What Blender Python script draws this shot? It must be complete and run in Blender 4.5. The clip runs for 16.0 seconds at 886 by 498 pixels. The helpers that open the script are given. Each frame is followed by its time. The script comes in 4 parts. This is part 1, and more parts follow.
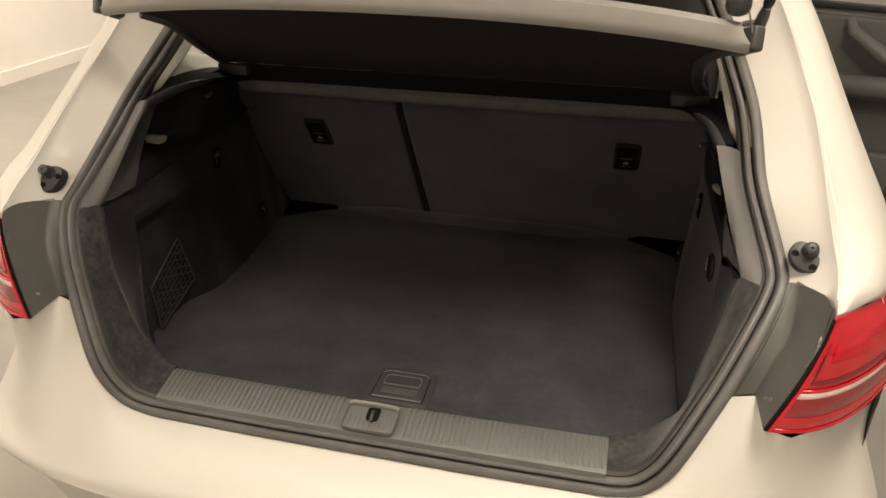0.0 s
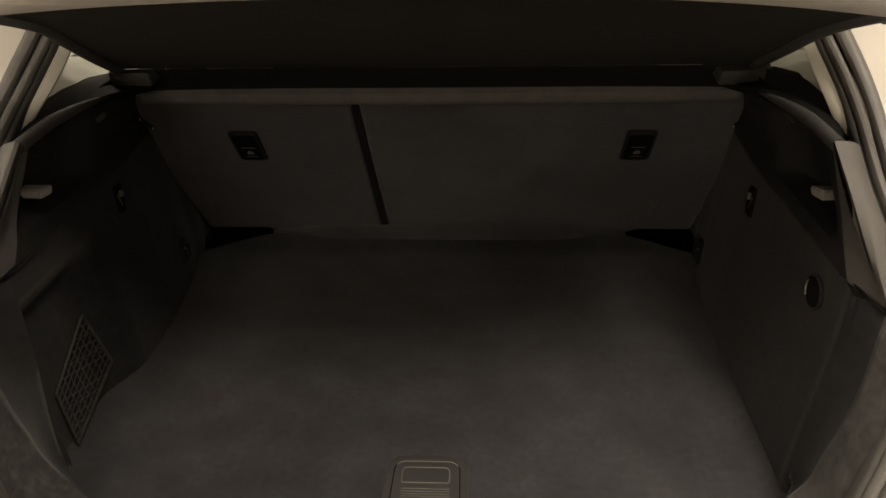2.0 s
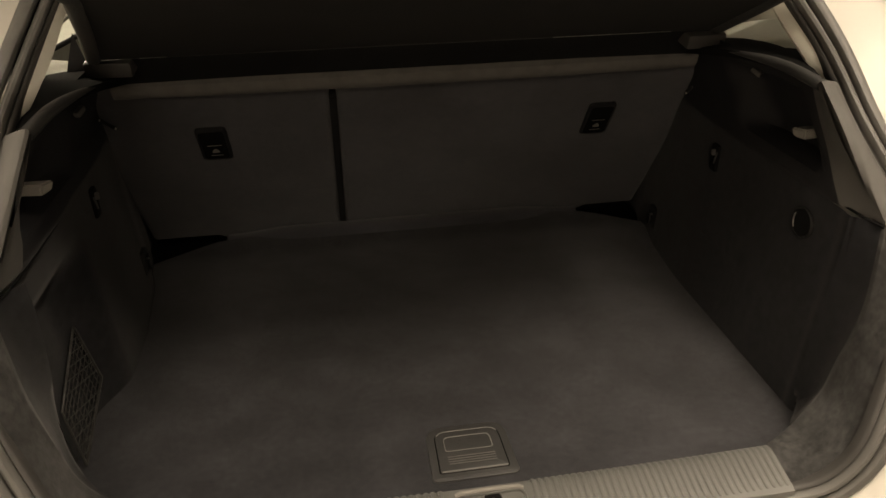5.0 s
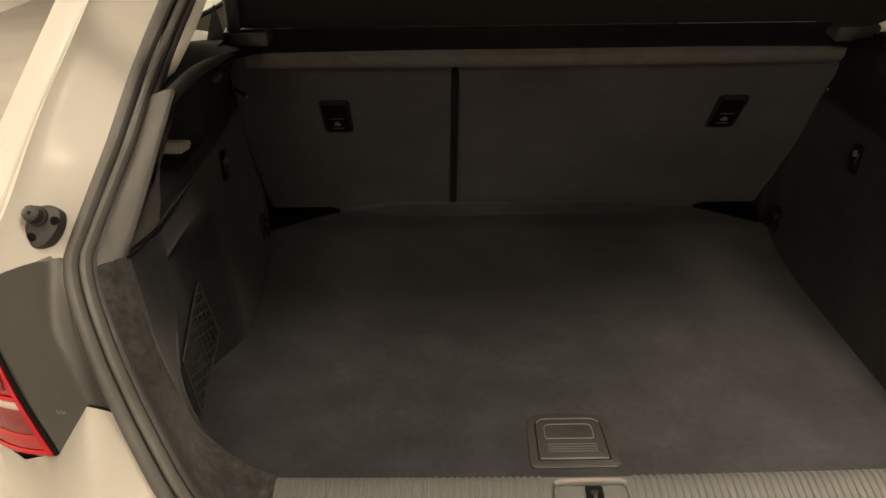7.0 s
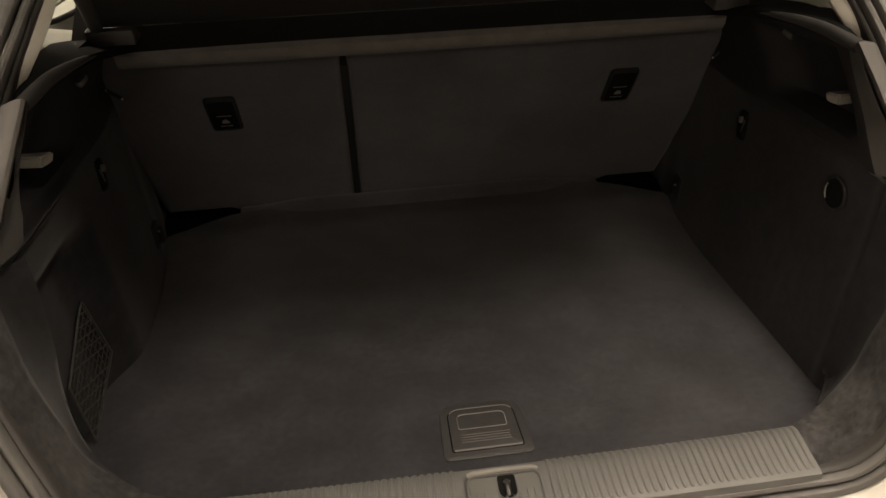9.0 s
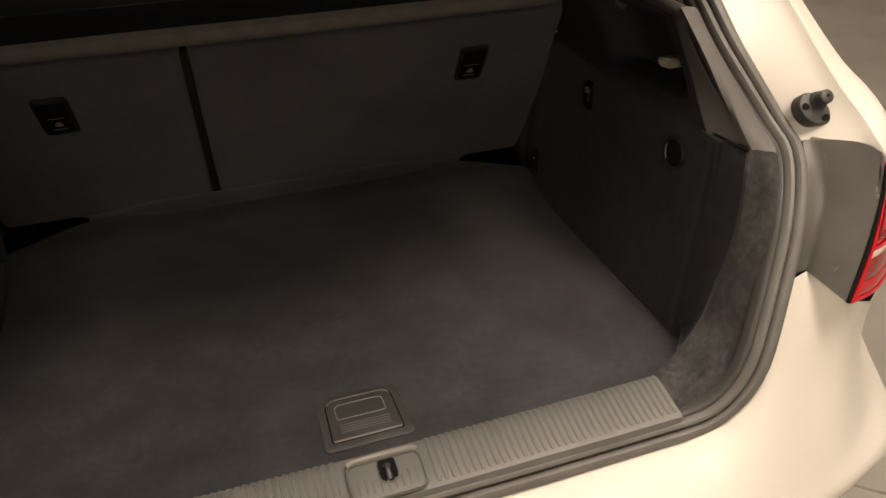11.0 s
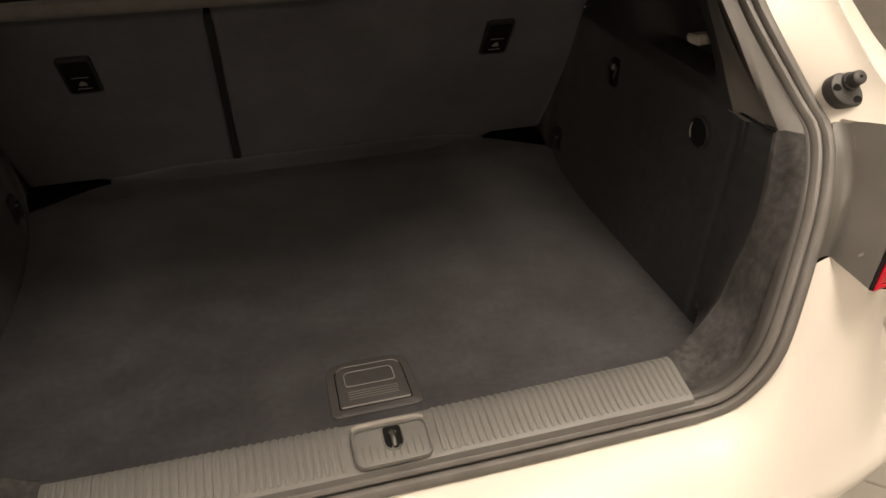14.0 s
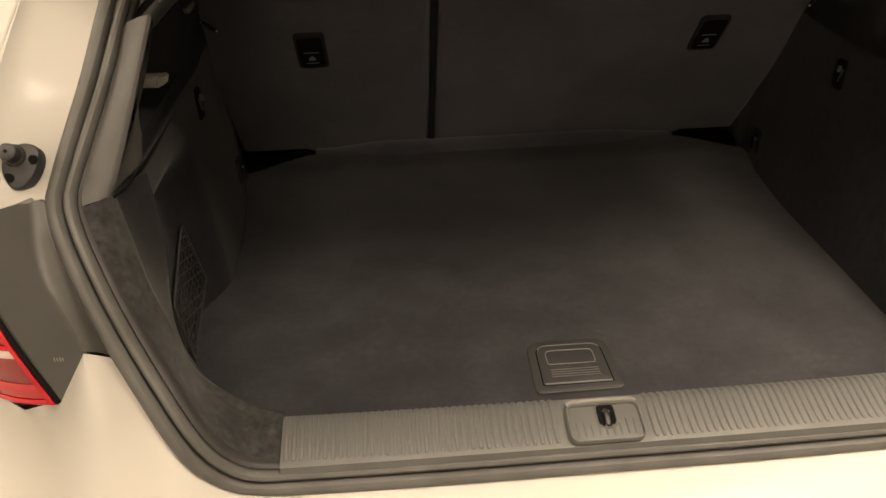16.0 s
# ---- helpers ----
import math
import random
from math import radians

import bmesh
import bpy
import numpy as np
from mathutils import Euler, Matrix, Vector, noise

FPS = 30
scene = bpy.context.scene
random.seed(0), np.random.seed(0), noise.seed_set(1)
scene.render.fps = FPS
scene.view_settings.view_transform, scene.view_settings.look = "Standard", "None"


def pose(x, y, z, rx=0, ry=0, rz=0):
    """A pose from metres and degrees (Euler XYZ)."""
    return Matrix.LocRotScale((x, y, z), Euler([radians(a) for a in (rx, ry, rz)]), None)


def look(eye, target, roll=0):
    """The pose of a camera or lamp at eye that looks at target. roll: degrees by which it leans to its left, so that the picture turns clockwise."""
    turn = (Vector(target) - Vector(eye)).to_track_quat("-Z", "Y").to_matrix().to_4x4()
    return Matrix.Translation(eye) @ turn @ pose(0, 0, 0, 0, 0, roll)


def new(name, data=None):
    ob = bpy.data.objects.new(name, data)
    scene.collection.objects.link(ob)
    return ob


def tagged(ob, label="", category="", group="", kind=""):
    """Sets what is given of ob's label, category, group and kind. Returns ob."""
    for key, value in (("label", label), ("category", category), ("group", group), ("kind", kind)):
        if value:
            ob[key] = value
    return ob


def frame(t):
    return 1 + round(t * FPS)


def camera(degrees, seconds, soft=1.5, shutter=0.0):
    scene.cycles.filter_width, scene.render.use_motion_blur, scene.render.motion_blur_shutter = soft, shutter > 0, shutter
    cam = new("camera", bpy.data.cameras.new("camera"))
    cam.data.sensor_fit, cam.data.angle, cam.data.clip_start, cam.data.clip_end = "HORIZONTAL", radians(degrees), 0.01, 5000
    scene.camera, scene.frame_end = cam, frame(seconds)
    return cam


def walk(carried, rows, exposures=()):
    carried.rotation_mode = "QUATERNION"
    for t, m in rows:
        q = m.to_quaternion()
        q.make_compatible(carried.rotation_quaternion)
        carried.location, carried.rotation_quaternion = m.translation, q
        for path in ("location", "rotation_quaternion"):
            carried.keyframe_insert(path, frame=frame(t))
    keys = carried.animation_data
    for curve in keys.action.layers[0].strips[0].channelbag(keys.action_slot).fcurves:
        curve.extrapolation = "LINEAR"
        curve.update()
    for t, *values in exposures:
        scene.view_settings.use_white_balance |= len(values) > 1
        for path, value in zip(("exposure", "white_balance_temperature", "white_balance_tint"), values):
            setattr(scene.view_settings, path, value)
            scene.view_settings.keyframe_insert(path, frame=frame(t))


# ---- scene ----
cam = camera(62.5, 16.0, soft=1.55)
PATH = [
    (0, (0.349, -0.889, 1.493), (-0.065, 0.844, 0.585), 0.3),
    (0.5, (0.279, -0.841, 1.481), (-0.103, 0.892, 0.558), -0.3),
    (1, (0.223, -0.757, 1.457), (-0.105, 0.973, 0.509), -0.7),
    (1.5, (0.133, -0.635, 1.456), (-0.099, 1.091, 0.472), -1.2),
    (2, (0.088, -0.554, 1.452), (-0.023, 1.175, 0.453), -1.5),
    (2.5, (-0.042, -0.567, 1.444), (0.065, 1.148, 0.421), -1.7),
    (3, (-0.152, -0.569, 1.426), (0.197, 1.119, 0.412), -1.9),
    (5.5, (-0.161, -0.598, 1.388), (0.043, 1.153, 0.443), -0.3),
    (6, (-0.182, -0.598, 1.383), (-0.069, 1.155, 0.427), 0.0),
    (6.5, (-0.19, -0.598, 1.385), (-0.143, 1.155, 0.424), -0.0),
    (7, (-0.185, -0.594, 1.378), (-0.178, 1.154, 0.406), -0.7),
    (7.5, (-0.172, -0.587, 1.371), (-0.158, 1.154, 0.387), -1.4),
    (8, (-0.151, -0.586, 1.373), (-0.088, 1.147, 0.378), -1.8),
    (8.5, (-0.134, -0.575, 1.365), (0.017, 1.147, 0.359), -1.6),
    (9, (-0.138, -0.564, 1.376), (0.062, 1.147, 0.359), -2.0),
    (9.5, (-0.135, -0.551, 1.371), (0.125, 1.147, 0.348), -2.0),
    (10, (-0.129, -0.549, 1.361), (0.215, 1.128, 0.328), -2.2),
    (12.5, (-0.083, -0.598, 1.363), (0.538, 0.978, 0.3), -0.7),
    (13, (-0.082, -0.59, 1.355), (0.51, 0.993, 0.285), -0.4),
    (13.5, (-0.079, -0.577, 1.348), (0.448, 1.024, 0.271), -0.7),
    (14, (-0.099, -0.572, 1.34), (0.34, 1.05, 0.257), -0.6),
    (14.5, (-0.152, -0.59, 1.345), (0.17, 1.06, 0.262), -0.8),
    (15, (-0.171, -0.601, 1.343), (0.043, 1.068, 0.262), -0.7),
    (15.5, (-0.193, -0.605, 1.35), (-0.06, 1.071, 0.266), -0.9),
    (16, (-0.239, -0.586, 1.342), (-0.126, 1.086, 0.252), -1.4),
]
walk(cam, [(t, look(eye, target, roll)) for t, eye, target, roll in PATH],
     exposures=[(0, -0.05, 6330, 9), (1.5, -0.08, 6500, 6), (2.4, -0.28, 6720, 12), (3, 0.14, 6950, 13), (5.5, -0.18, 6850, 7), (6, -0.14, 6850, 6), (7, 0.10, 6850, 8),
                (9, -0.24, 6600, 11), (10, -0.17, 6700, 13), (12.5, 0.07, 6450, 12), (14, 0.09, 6600, 13), (15, 0.10, 6900, 14), (16, 0.20, 6950, 11)])

# ---- world and lights ----
world = bpy.data.worlds.new("world")
scene.world = world
world.use_nodes = True
world.node_tree.nodes["Background"].inputs[0].default_value = (1.0, 0.86, 0.68, 1)
world.node_tree.nodes["Background"].inputs[1].default_value = 0.02
WARM = (1.0, 0.848, 0.68)


def ceiling_lamp(x, y, z, sx, sy, watts):
    data = bpy.data.lights.new("unseen_ceiling_light", "AREA")
    data.shape, data.size, data.size_y, data.energy, data.color = "RECTANGLE", sx, sy, watts, WARM
    ob = new("unseen_ceiling_light", data)
    ob.matrix_world = pose(x, y, z)
    return ob


# No lamp is in view; several are added only to fill dark areas.
LAMPS = [(0.78, -0.70, 3.10, 0.42, 1.05, 86), (1.40, 0.10, 3.10, 0.70, 0.35, 30), (-3.3, -0.1, 3.10, 0.30, 2.6, 120), (2.6, -2.6, 3.10, 0.30, 1.5, 32),
         (-1.2, -5.0, 3.10, 1.8, 0.30, 80), (2.4, 4.6, 3.10, 0.30, 1.5, 60), (-2.7, 4.2, 3.10, 0.30, 2.0, 150), (-0.85, -0.66, 3.10, 0.45, 0.60, 18)]
for row in LAMPS:
    ceiling_lamp(*row)


# ---- materials ----
def material(name, color, rough=0.5, metal=0.0, var=0.12, var_scale=8.0, bump=0.0, bump_scale=200.0, coat=0.0, sheen=0.0, spec=0.5,
             stain=0.0, stain_scale=2.0, aniso=None, trans=0.0, ior=1.5, bump_dist=0.001):
    """A surface with tone variation at two scales and a fine relief."""
    m = bpy.data.materials.new(name)
    m.use_nodes = True
    nt = m.node_tree
    b = nt.nodes["Principled BSDF"]
    b.inputs["Roughness"].default_value = rough
    b.inputs["Metallic"].default_value = metal
    b.inputs["Coat Weight"].default_value = coat
    b.inputs["Coat Roughness"].default_value = 0.04
    b.inputs["Sheen Weight"].default_value = sheen
    b.inputs["Sheen Roughness"].default_value = 0.5
    b.inputs["Specular IOR Level"].default_value = spec
    b.inputs["Transmission Weight"].default_value = trans
    b.inputs["IOR"].default_value = ior
    co = nt.nodes.new("ShaderNodeTexCoord")
    mp = nt.nodes.new("ShaderNodeMapping")
    nt.links.new(co.outputs["Object"], mp.inputs["Vector"])
    if aniso:
        mp.inputs["Scale"].default_value = aniso
    n1 = nt.nodes.new("ShaderNodeTexNoise")
    n1.inputs["Scale"].default_value, n1.inputs["Detail"].default_value = var_scale, 6
    n2 = nt.nodes.new("ShaderNodeTexNoise")
    n2.inputs["Scale"].default_value, n2.inputs["Detail"].default_value = stain_scale, 4
    nt.links.new(mp.outputs[0], n1.inputs["Vector"])
    nt.links.new(mp.outputs[0], n2.inputs["Vector"])
    r1 = nt.nodes.new("ShaderNodeMapRange")
    r1.inputs[1].default_value, r1.inputs[2].default_value = 0.3, 0.7
    r1.inputs[3].default_value, r1.inputs[4].default_value = 1 - var, 1 + var
    nt.links.new(n1.outputs[0], r1.inputs[0])
    r2 = nt.nodes.new("ShaderNodeMapRange")
    r2.inputs[1].default_value, r2.inputs[2].default_value = 0.35, 0.7
    r2.inputs[3].default_value, r2.inputs[4].default_value = 1 - stain, 1 + stain
    nt.links.new(n2.outputs[0], r2.inputs[0])
    mul = nt.nodes.new("ShaderNodeMath")
    mul.operation = "MULTIPLY"
    nt.links.new(r1.outputs[0], mul.inputs[0])
    nt.links.new(r2.outputs[0], mul.inputs[1])
    vm = nt.nodes.new("ShaderNodeVectorMath")
    vm.operation = "SCALE"
    vm.inputs[0].default_value = color
    nt.links.new(mul.outputs[0], vm.inputs["Scale"])
    nt.links.new(vm.outputs[0], b.inputs["Base Color"])
    if bump:
        n3 = nt.nodes.new("ShaderNodeTexNoise")
        n3.inputs["Scale"].default_value, n3.inputs["Detail"].default_value = bump_scale, 3
        nt.links.new(mp.outputs[0], n3.inputs["Vector"])
        bp = nt.nodes.new("ShaderNodeBump")
        bp.inputs["Strength"].default_value, bp.inputs["Distance"].default_value = bump, bump_dist
        nt.links.new(n3.outputs[0], bp.inputs["Height"])
        nt.links.new(bp.outputs[0], b.inputs["Normal"])
    return m


PAINT = material("white_paint", (0.515, 0.495, 0.450), 0.46, var=0.012, var_scale=3, stain=0.012, bump=0.0, spec=0.35, coat=0.06)
CARPET = material("boot_carpet", (0.0290, 0.0290, 0.0328), 0.95, var=0.18, var_scale=90, stain=0.26, stain_scale=13, bump=0.5, bump_scale=700, sheen=0.25, spec=0.12, bump_dist=0.0015)
FELT = material("trim_felt", (0.0345, 0.0340, 0.0338), 0.95, var=0.36, var_scale=95, stain=0.30, stain_scale=42, bump=0.3, bump_scale=900, sheen=0.16, spec=0.12, bump_dist=0.001)
# The corner felt again, darkened: shade on the walls put into the colour.
SHADEDFELT = material("shaded_felt", (0.0122, 0.0122, 0.0139), 0.95, var=0.28, var_scale=60, stain=0.22, stain_scale=9, bump=0.3, bump_scale=900, sheen=0.12, spec=0.1)
SEATBACK = material("seat_back_carpet", (0.0690, 0.0690, 0.0780), 0.95, var=0.08, var_scale=70, stain=0.22, stain_scale=5, bump=0.5, bump_scale=700, sheen=0.25, spec=0.12, bump_dist=0.0015)
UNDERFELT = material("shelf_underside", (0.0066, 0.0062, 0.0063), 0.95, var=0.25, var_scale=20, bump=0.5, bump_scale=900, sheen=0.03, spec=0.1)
BLACK = material("black_plastic", (0.016, 0.016, 0.0165), 0.6, var=0.1, var_scale=30, bump=0.25, bump_scale=1500, spec=0.3)
BARGREY = material("bar_fabric", (0.115, 0.110, 0.106), 0.85, var=0.12, var_scale=40, bump=0.4, bump_scale=1200, spec=0.2)
HANDLEP = material("handle_plastic", (0.044, 0.044, 0.044), 0.40, var=0.08, var_scale=30, bump=0.3, bump_scale=1500, spec=0.45)
# Near-black; in holes, grooves and on the ledge it stands in for shade.
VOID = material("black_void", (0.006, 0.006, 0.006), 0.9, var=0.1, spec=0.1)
GRAINED = material("grained_plastic", (0.085, 0.082, 0.078), 0.55, var=0.08, var_scale=40, stain=0.08, bump=0.35, bump_scale=1400, spec=0.4)
PILLAR = material("pillar_trim_plastic", (0.084, 0.081, 0.077), 0.6, var=0.05, var_scale=30, bump=0.3, bump_scale=1500, spec=0.4)
STRIP = material("pillar_strip_plastic", (0.60, 0.59, 0.52), 0.6, var=0.05, var_scale=30, bump=0.25, bump_scale=1500, spec=0.35)
DARKRUBBER = material("dark_matt_rubber", (0.043, 0.041, 0.039), 0.55, var=0.12, var_scale=25, stain=0.12, stain_scale=6, bump=0.15, bump_scale=700, spec=0.35)
SILL = material("sill_plastic", (0.104, 0.105, 0.100), 0.40, var=0.07, var_scale=35, stain=0.12, stain_scale=6, bump=0.35, bump_scale=1300, spec=0.4)
RUBBER = material("rubber_seal", (0.100, 0.097, 0.092), 0.50, var=0.12, var_scale=25, stain=0.12, stain_scale=6, bump=0.15, bump_scale=700, spec=0.4)
SOFTRUBBER = material("buffer_rubber", (0.030, 0.030, 0.030), 0.5, var=0.12, var_scale=60, bump=0.2, bump_scale=900)
SURROUND = material("lamp_surround_plastic", (0.082, 0.079, 0.072), 0.46, var=0.06, var_scale=20, stain=0.10, stain_scale=8, bump=0.2, bump_scale=1600, spec=0.45)
LIPGREY = material("shelf_lip_plastic", (0.29, 0.275, 0.255), 0.6, var=0.05, var_scale=20, bump=0.3, bump_scale=1300, spec=0.35)
STEEL = material("bright_steel", (0.62, 0.60, 0.57), 0.28, metal=1.0, var=0.08, var_scale=60)
DULLSTEEL = material("dull_steel", (0.10, 0.098, 0.094), 0.5, metal=1.0, var=0.1, var_scale=60)
# Paler than the plastics it edges: caught light put into the colour.
EDGEGLINT = material("edge_highlight_grey", (0.170, 0.167, 0.162), 0.42, var=0.08, var_scale=40, bump=0.2, bump_scale=1200, spec=0.4)
SILVERP = material("pale_plastic", (0.19, 0.18, 0.165), 0.5, var=0.06, var_scale=50, bump=0.2, bump_scale=900)
NETCORD = material("net_cord", (0.030, 0.029, 0.027), 0.55, var=0.5, var_scale=160, bump=0.4, bump_scale=900, spec=0.4)
REDBRIGHT = material("bright_red_lens", (0.40, 0.007, 0.016), 0.16, var=0.1, var_scale=30, coat=0.8, spec=0.5)
REDPALE = material("pale_red_lens", (0.36, 0.022, 0.024), 0.18, var=0.12, var_scale=40, coat=0.8, spec=0.5)
REDMID = material("muted_red_lens", (0.20, 0.026, 0.026), 0.22, var=0.15, var_scale=60, coat=0.8, spec=0.5)
REDDARK = material("dark_red_lens", (0.125, 0.010, 0.013), 0.16, var=0.12, var_scale=40, coat=0.8, spec=0.5)
CLEAR = material("clear_lens_strip", (0.55, 0.44, 0.39), 0.18, var=0.10, var_scale=40, coat=1.0)
CONCRETE = material("epoxy_floor", (0.285, 0.272, 0.245), 0.42, var=0.10, var_scale=2.5, stain=0.14, stain_scale=0.7, bump=0.12, bump_scale=60, spec=0.4)
WALLPAINT = material("wall_paint", (0.80, 0.76, 0.71), 0.8, var=0.03, var_scale=1.5, stain=0.03, bump=0.08, bump_scale=150)
CEILPAINT = material("ceiling_paint", (0.75, 0.73, 0.70), 0.9, var=0.03, var_scale=1.0)
DOORTRIM = material("door_trim_grey", (0.062, 0.060, 0.056), 0.6, var=0.08, var_scale=15, bump=0.25, bump_scale=700)
CABIN = material("cabin_trim_grey", (0.60, 0.62, 0.55), 0.75, var=0.06, var_scale=15, bump=0.2, bump_scale=700)
GLASS = material("tinted_glass", (0.93, 0.97, 0.94), 0.02, var=0.0, trans=1.0, ior=1.02)
UPPERP = material("upper_panel_plastic", (0.0165, 0.0163, 0.0178), 0.65, var=0.1, var_scale=30, bump=0.25, bump_scale=1500, spec=0.25)
TYRE = material("tyre_rubber", (0.03, 0.03, 0.03), 0.8, var=0.1, var_scale=20)
ALLOY = material("alloy_rim", (0.45, 0.45, 0.45), 0.35, metal=1.0, var=0.05)
STAIN = material("floor_stain", (0.185, 0.172, 0.152), 0.45, var=0.3, var_scale=30)


LAMPGLOW = material("lamp_diffuser", (0.8, 0.78, 0.72), 0.6, var=0.02)
LAMPGLOW.node_tree.nodes["Principled BSDF"].inputs["Emission Color"].default_value = (1.0, 0.86, 0.70, 1)
LAMPGLOW.node_tree.nodes["Principled BSDF"].inputs["Emission Strength"].default_value = 2.5


# ---- mesh helpers ----
def link(name, bm, mat, parent=None, label="", smooth=True):
    me = bpy.data.meshes.new(name)
    bmesh.ops.recalc_face_normals(bm, faces=bm.faces)
    bm.to_mesh(me)
    bm.free()
    me.materials.append(mat)
    if smooth:
        for p in me.polygons:
            p.use_smooth = True
        me.set_sharp_from_angle(angle=radians(38))
    ob = new(name, me)
    if parent:
        ob.parent = parent
    if label:
        ob["label"] = label
    return ob


def part(name, bm, mat, parent, label=""):
    return link(name, bm, mat, parent, label)


def thing(name, label, category, group="", kind="", at=(0, 0, 0)):
    ob = new(name)
    ob.location = at
    ob.empty_display_size = 0.05
    bpy.context.view_layer.update()
    return tagged(ob, label, category, group, kind)


def spline(points, n):
    """n points along a smooth curve through the given ones, evenly by length."""
    p = [Vector(q) for q in points]
    if len(p) == 2:
        return [p[0].lerp(p[1], i / (n - 1)) for i in range(n)]
    out = []
    for i in range(len(p) - 1):
        a, b, c, d = p[max(i - 1, 0)], p[i], p[i + 1], p[min(i + 2, len(p) - 1)]
        m0, m1 = (c - a) * 0.5, (d - b) * 0.5
        if i == 0:
            m0 = c - b
        if i == len(p) - 2:
            m1 = c - b
        lim = (c - b).length
        m0, m1 = m0 * min(1, lim / max(m0.length, 1e-6)), m1 * min(1, lim / max(m1.length, 1e-6))
        for k in range(24):
            t = k / 24
            out.append((2 * t**3 - 3 * t**2 + 1) * b + (t**3 - 2 * t**2 + t) * m0 + (-2 * t**3 + 3 * t**2) * c + (t**3 - t**2) * m1)
    out.append(p[-1])
    s = [0.0]
    for a, b in zip(out, out[1:]):
        s.append(s[-1] + (b - a).length)
    res, j = [], 0
    for i in range(n):
        want = s[-1] * i / (n - 1)
        while j < len(s) - 2 and s[j + 1] < want:
            j += 1
        f = (want - s[j]) / max(s[j + 1] - s[j], 1e-9)
        res.append(out[j].lerp(out[j + 1], min(max(f, 0), 1)))
    return res


def mirror(points):
    return [Vector((-q[0], q[1], q[2])) for q in points]


def side(points, s):
    return [Vector((s * q[0], q[1], q[2])) for q in points]


def loft(rows, closed=False, bm=None):
    """A skin over rows of points of equal length."""
    bm = bm or bmesh.new()
    vs = [[bm.verts.new(q) for q in row] for row in rows]
    for a, b in zip(vs, vs[1:]):
        n = len(a)
        for i in range(n if closed else n - 1):
            j = (i + 1) % n
            bm.faces.new((a[i], a[j], b[j], b[i]))
    return bm


def thicken(bm, d):
    """Gives a skin a thickness on its back."""
    bmesh.ops.recalc_face_normals(bm, faces=bm.faces)
    bmesh.ops.solidify(bm, geom=bm.faces[:], thickness=d)
    return bm


def grid(f, nu, nv, bm=None):
    return loft([[f(i / (nu - 1), j / (nv - 1)) for j in range(nv)] for i in range(nu)], bm=bm)


def tube(points, r, sides=10, bm=None, ends=True):
    bm = bm or bmesh.new()
    pts = [Vector(q) for q in points]
    rows = []
    for i, q in enumerate(pts):
        t = (pts[min(i + 1, len(pts) - 1)] - pts[max(i - 1, 0)]).normalized()
        a = t.cross(Vector((0.31, 0.17, 0.93))).normalized()
        b = t.cross(a)
        rr = r[i] if isinstance(r, (list, tuple)) else r
        rows.append([q + rr * (math.cos(2 * math.pi * k / sides) * a + math.sin(2 * math.pi * k / sides) * b) for k in range(sides)])
    vs = [[bm.verts.new(q) for q in row] for row in rows]
    for a, b in zip(vs, vs[1:]):
        for i in range(sides):
            bm.faces.new((a[i], a[(i + 1) % sides], b[(i + 1) % sides], b[i]))
    if ends:
        bm.faces.new(vs[0])
        bm.faces.new(list(reversed(vs[-1])))
    return bm


def box(size, m=Matrix(), bevel=0.0, seg=2, bm=None):
    """A box with rounded edges, centred on the pose m."""
    tmp = bmesh.new()
    bmesh.ops.create_cube(tmp, size=1, matrix=Matrix.Diagonal((*size, 1)))
    if bevel:
        bmesh.ops.bevel(tmp, geom=tmp.edges[:], offset=bevel, segments=seg, affect="EDGES", profile=0.5)
    bmesh.ops.transform(tmp, matrix=m, verts=tmp.verts[:])
    if bm is None:
        return tmp
    me = bpy.data.meshes.new("tmp")
    tmp.to_mesh(me)
    tmp.free()
    bm.from_mesh(me)
    bpy.data.meshes.remove(me)
    return bm


def rounded(w, h, r, n=5, taper=0.0):
    """Outline of a rounded rectangle, w by h, narrower at its top by taper."""
    out = []
    for cx, cy, a0 in ((w / 2 - r, h / 2 - r, 0), (-w / 2 + r, h / 2 - r, 90), (-w / 2 + r, -h / 2 + r, 180), (w / 2 - r, -h / 2 + r, 270)):
        for k in range(n + 1):
            a = radians(a0 + 90 * k / n)
            x, y = cx + r * math.cos(a), cy + r * math.sin(a)
            out.append((x * (1 - taper * (y / h + 0.5)), y))
    return out


def lid_outline(w, h, rt, rb, taper, n=6):
    """A rounded outline whose top corners have another radius than its bottom ones."""
    out = []
    for cx, cy, r, a0 in ((w / 2 - rt, h / 2 - rt, rt, 0), (-w / 2 + rt, h / 2 - rt, rt, 90), (-w / 2 + rb, -h / 2 + rb, rb, 180), (w / 2 - rb, -h / 2 + rb, rb, 270)):
        for k in range(n + 1):
            a = radians(a0 + 90 * k / n)
            x, y = cx + r * math.cos(a), cy + r * math.sin(a)
            out.append((x * (1 - taper * (y / h + .5)), y))
    return out


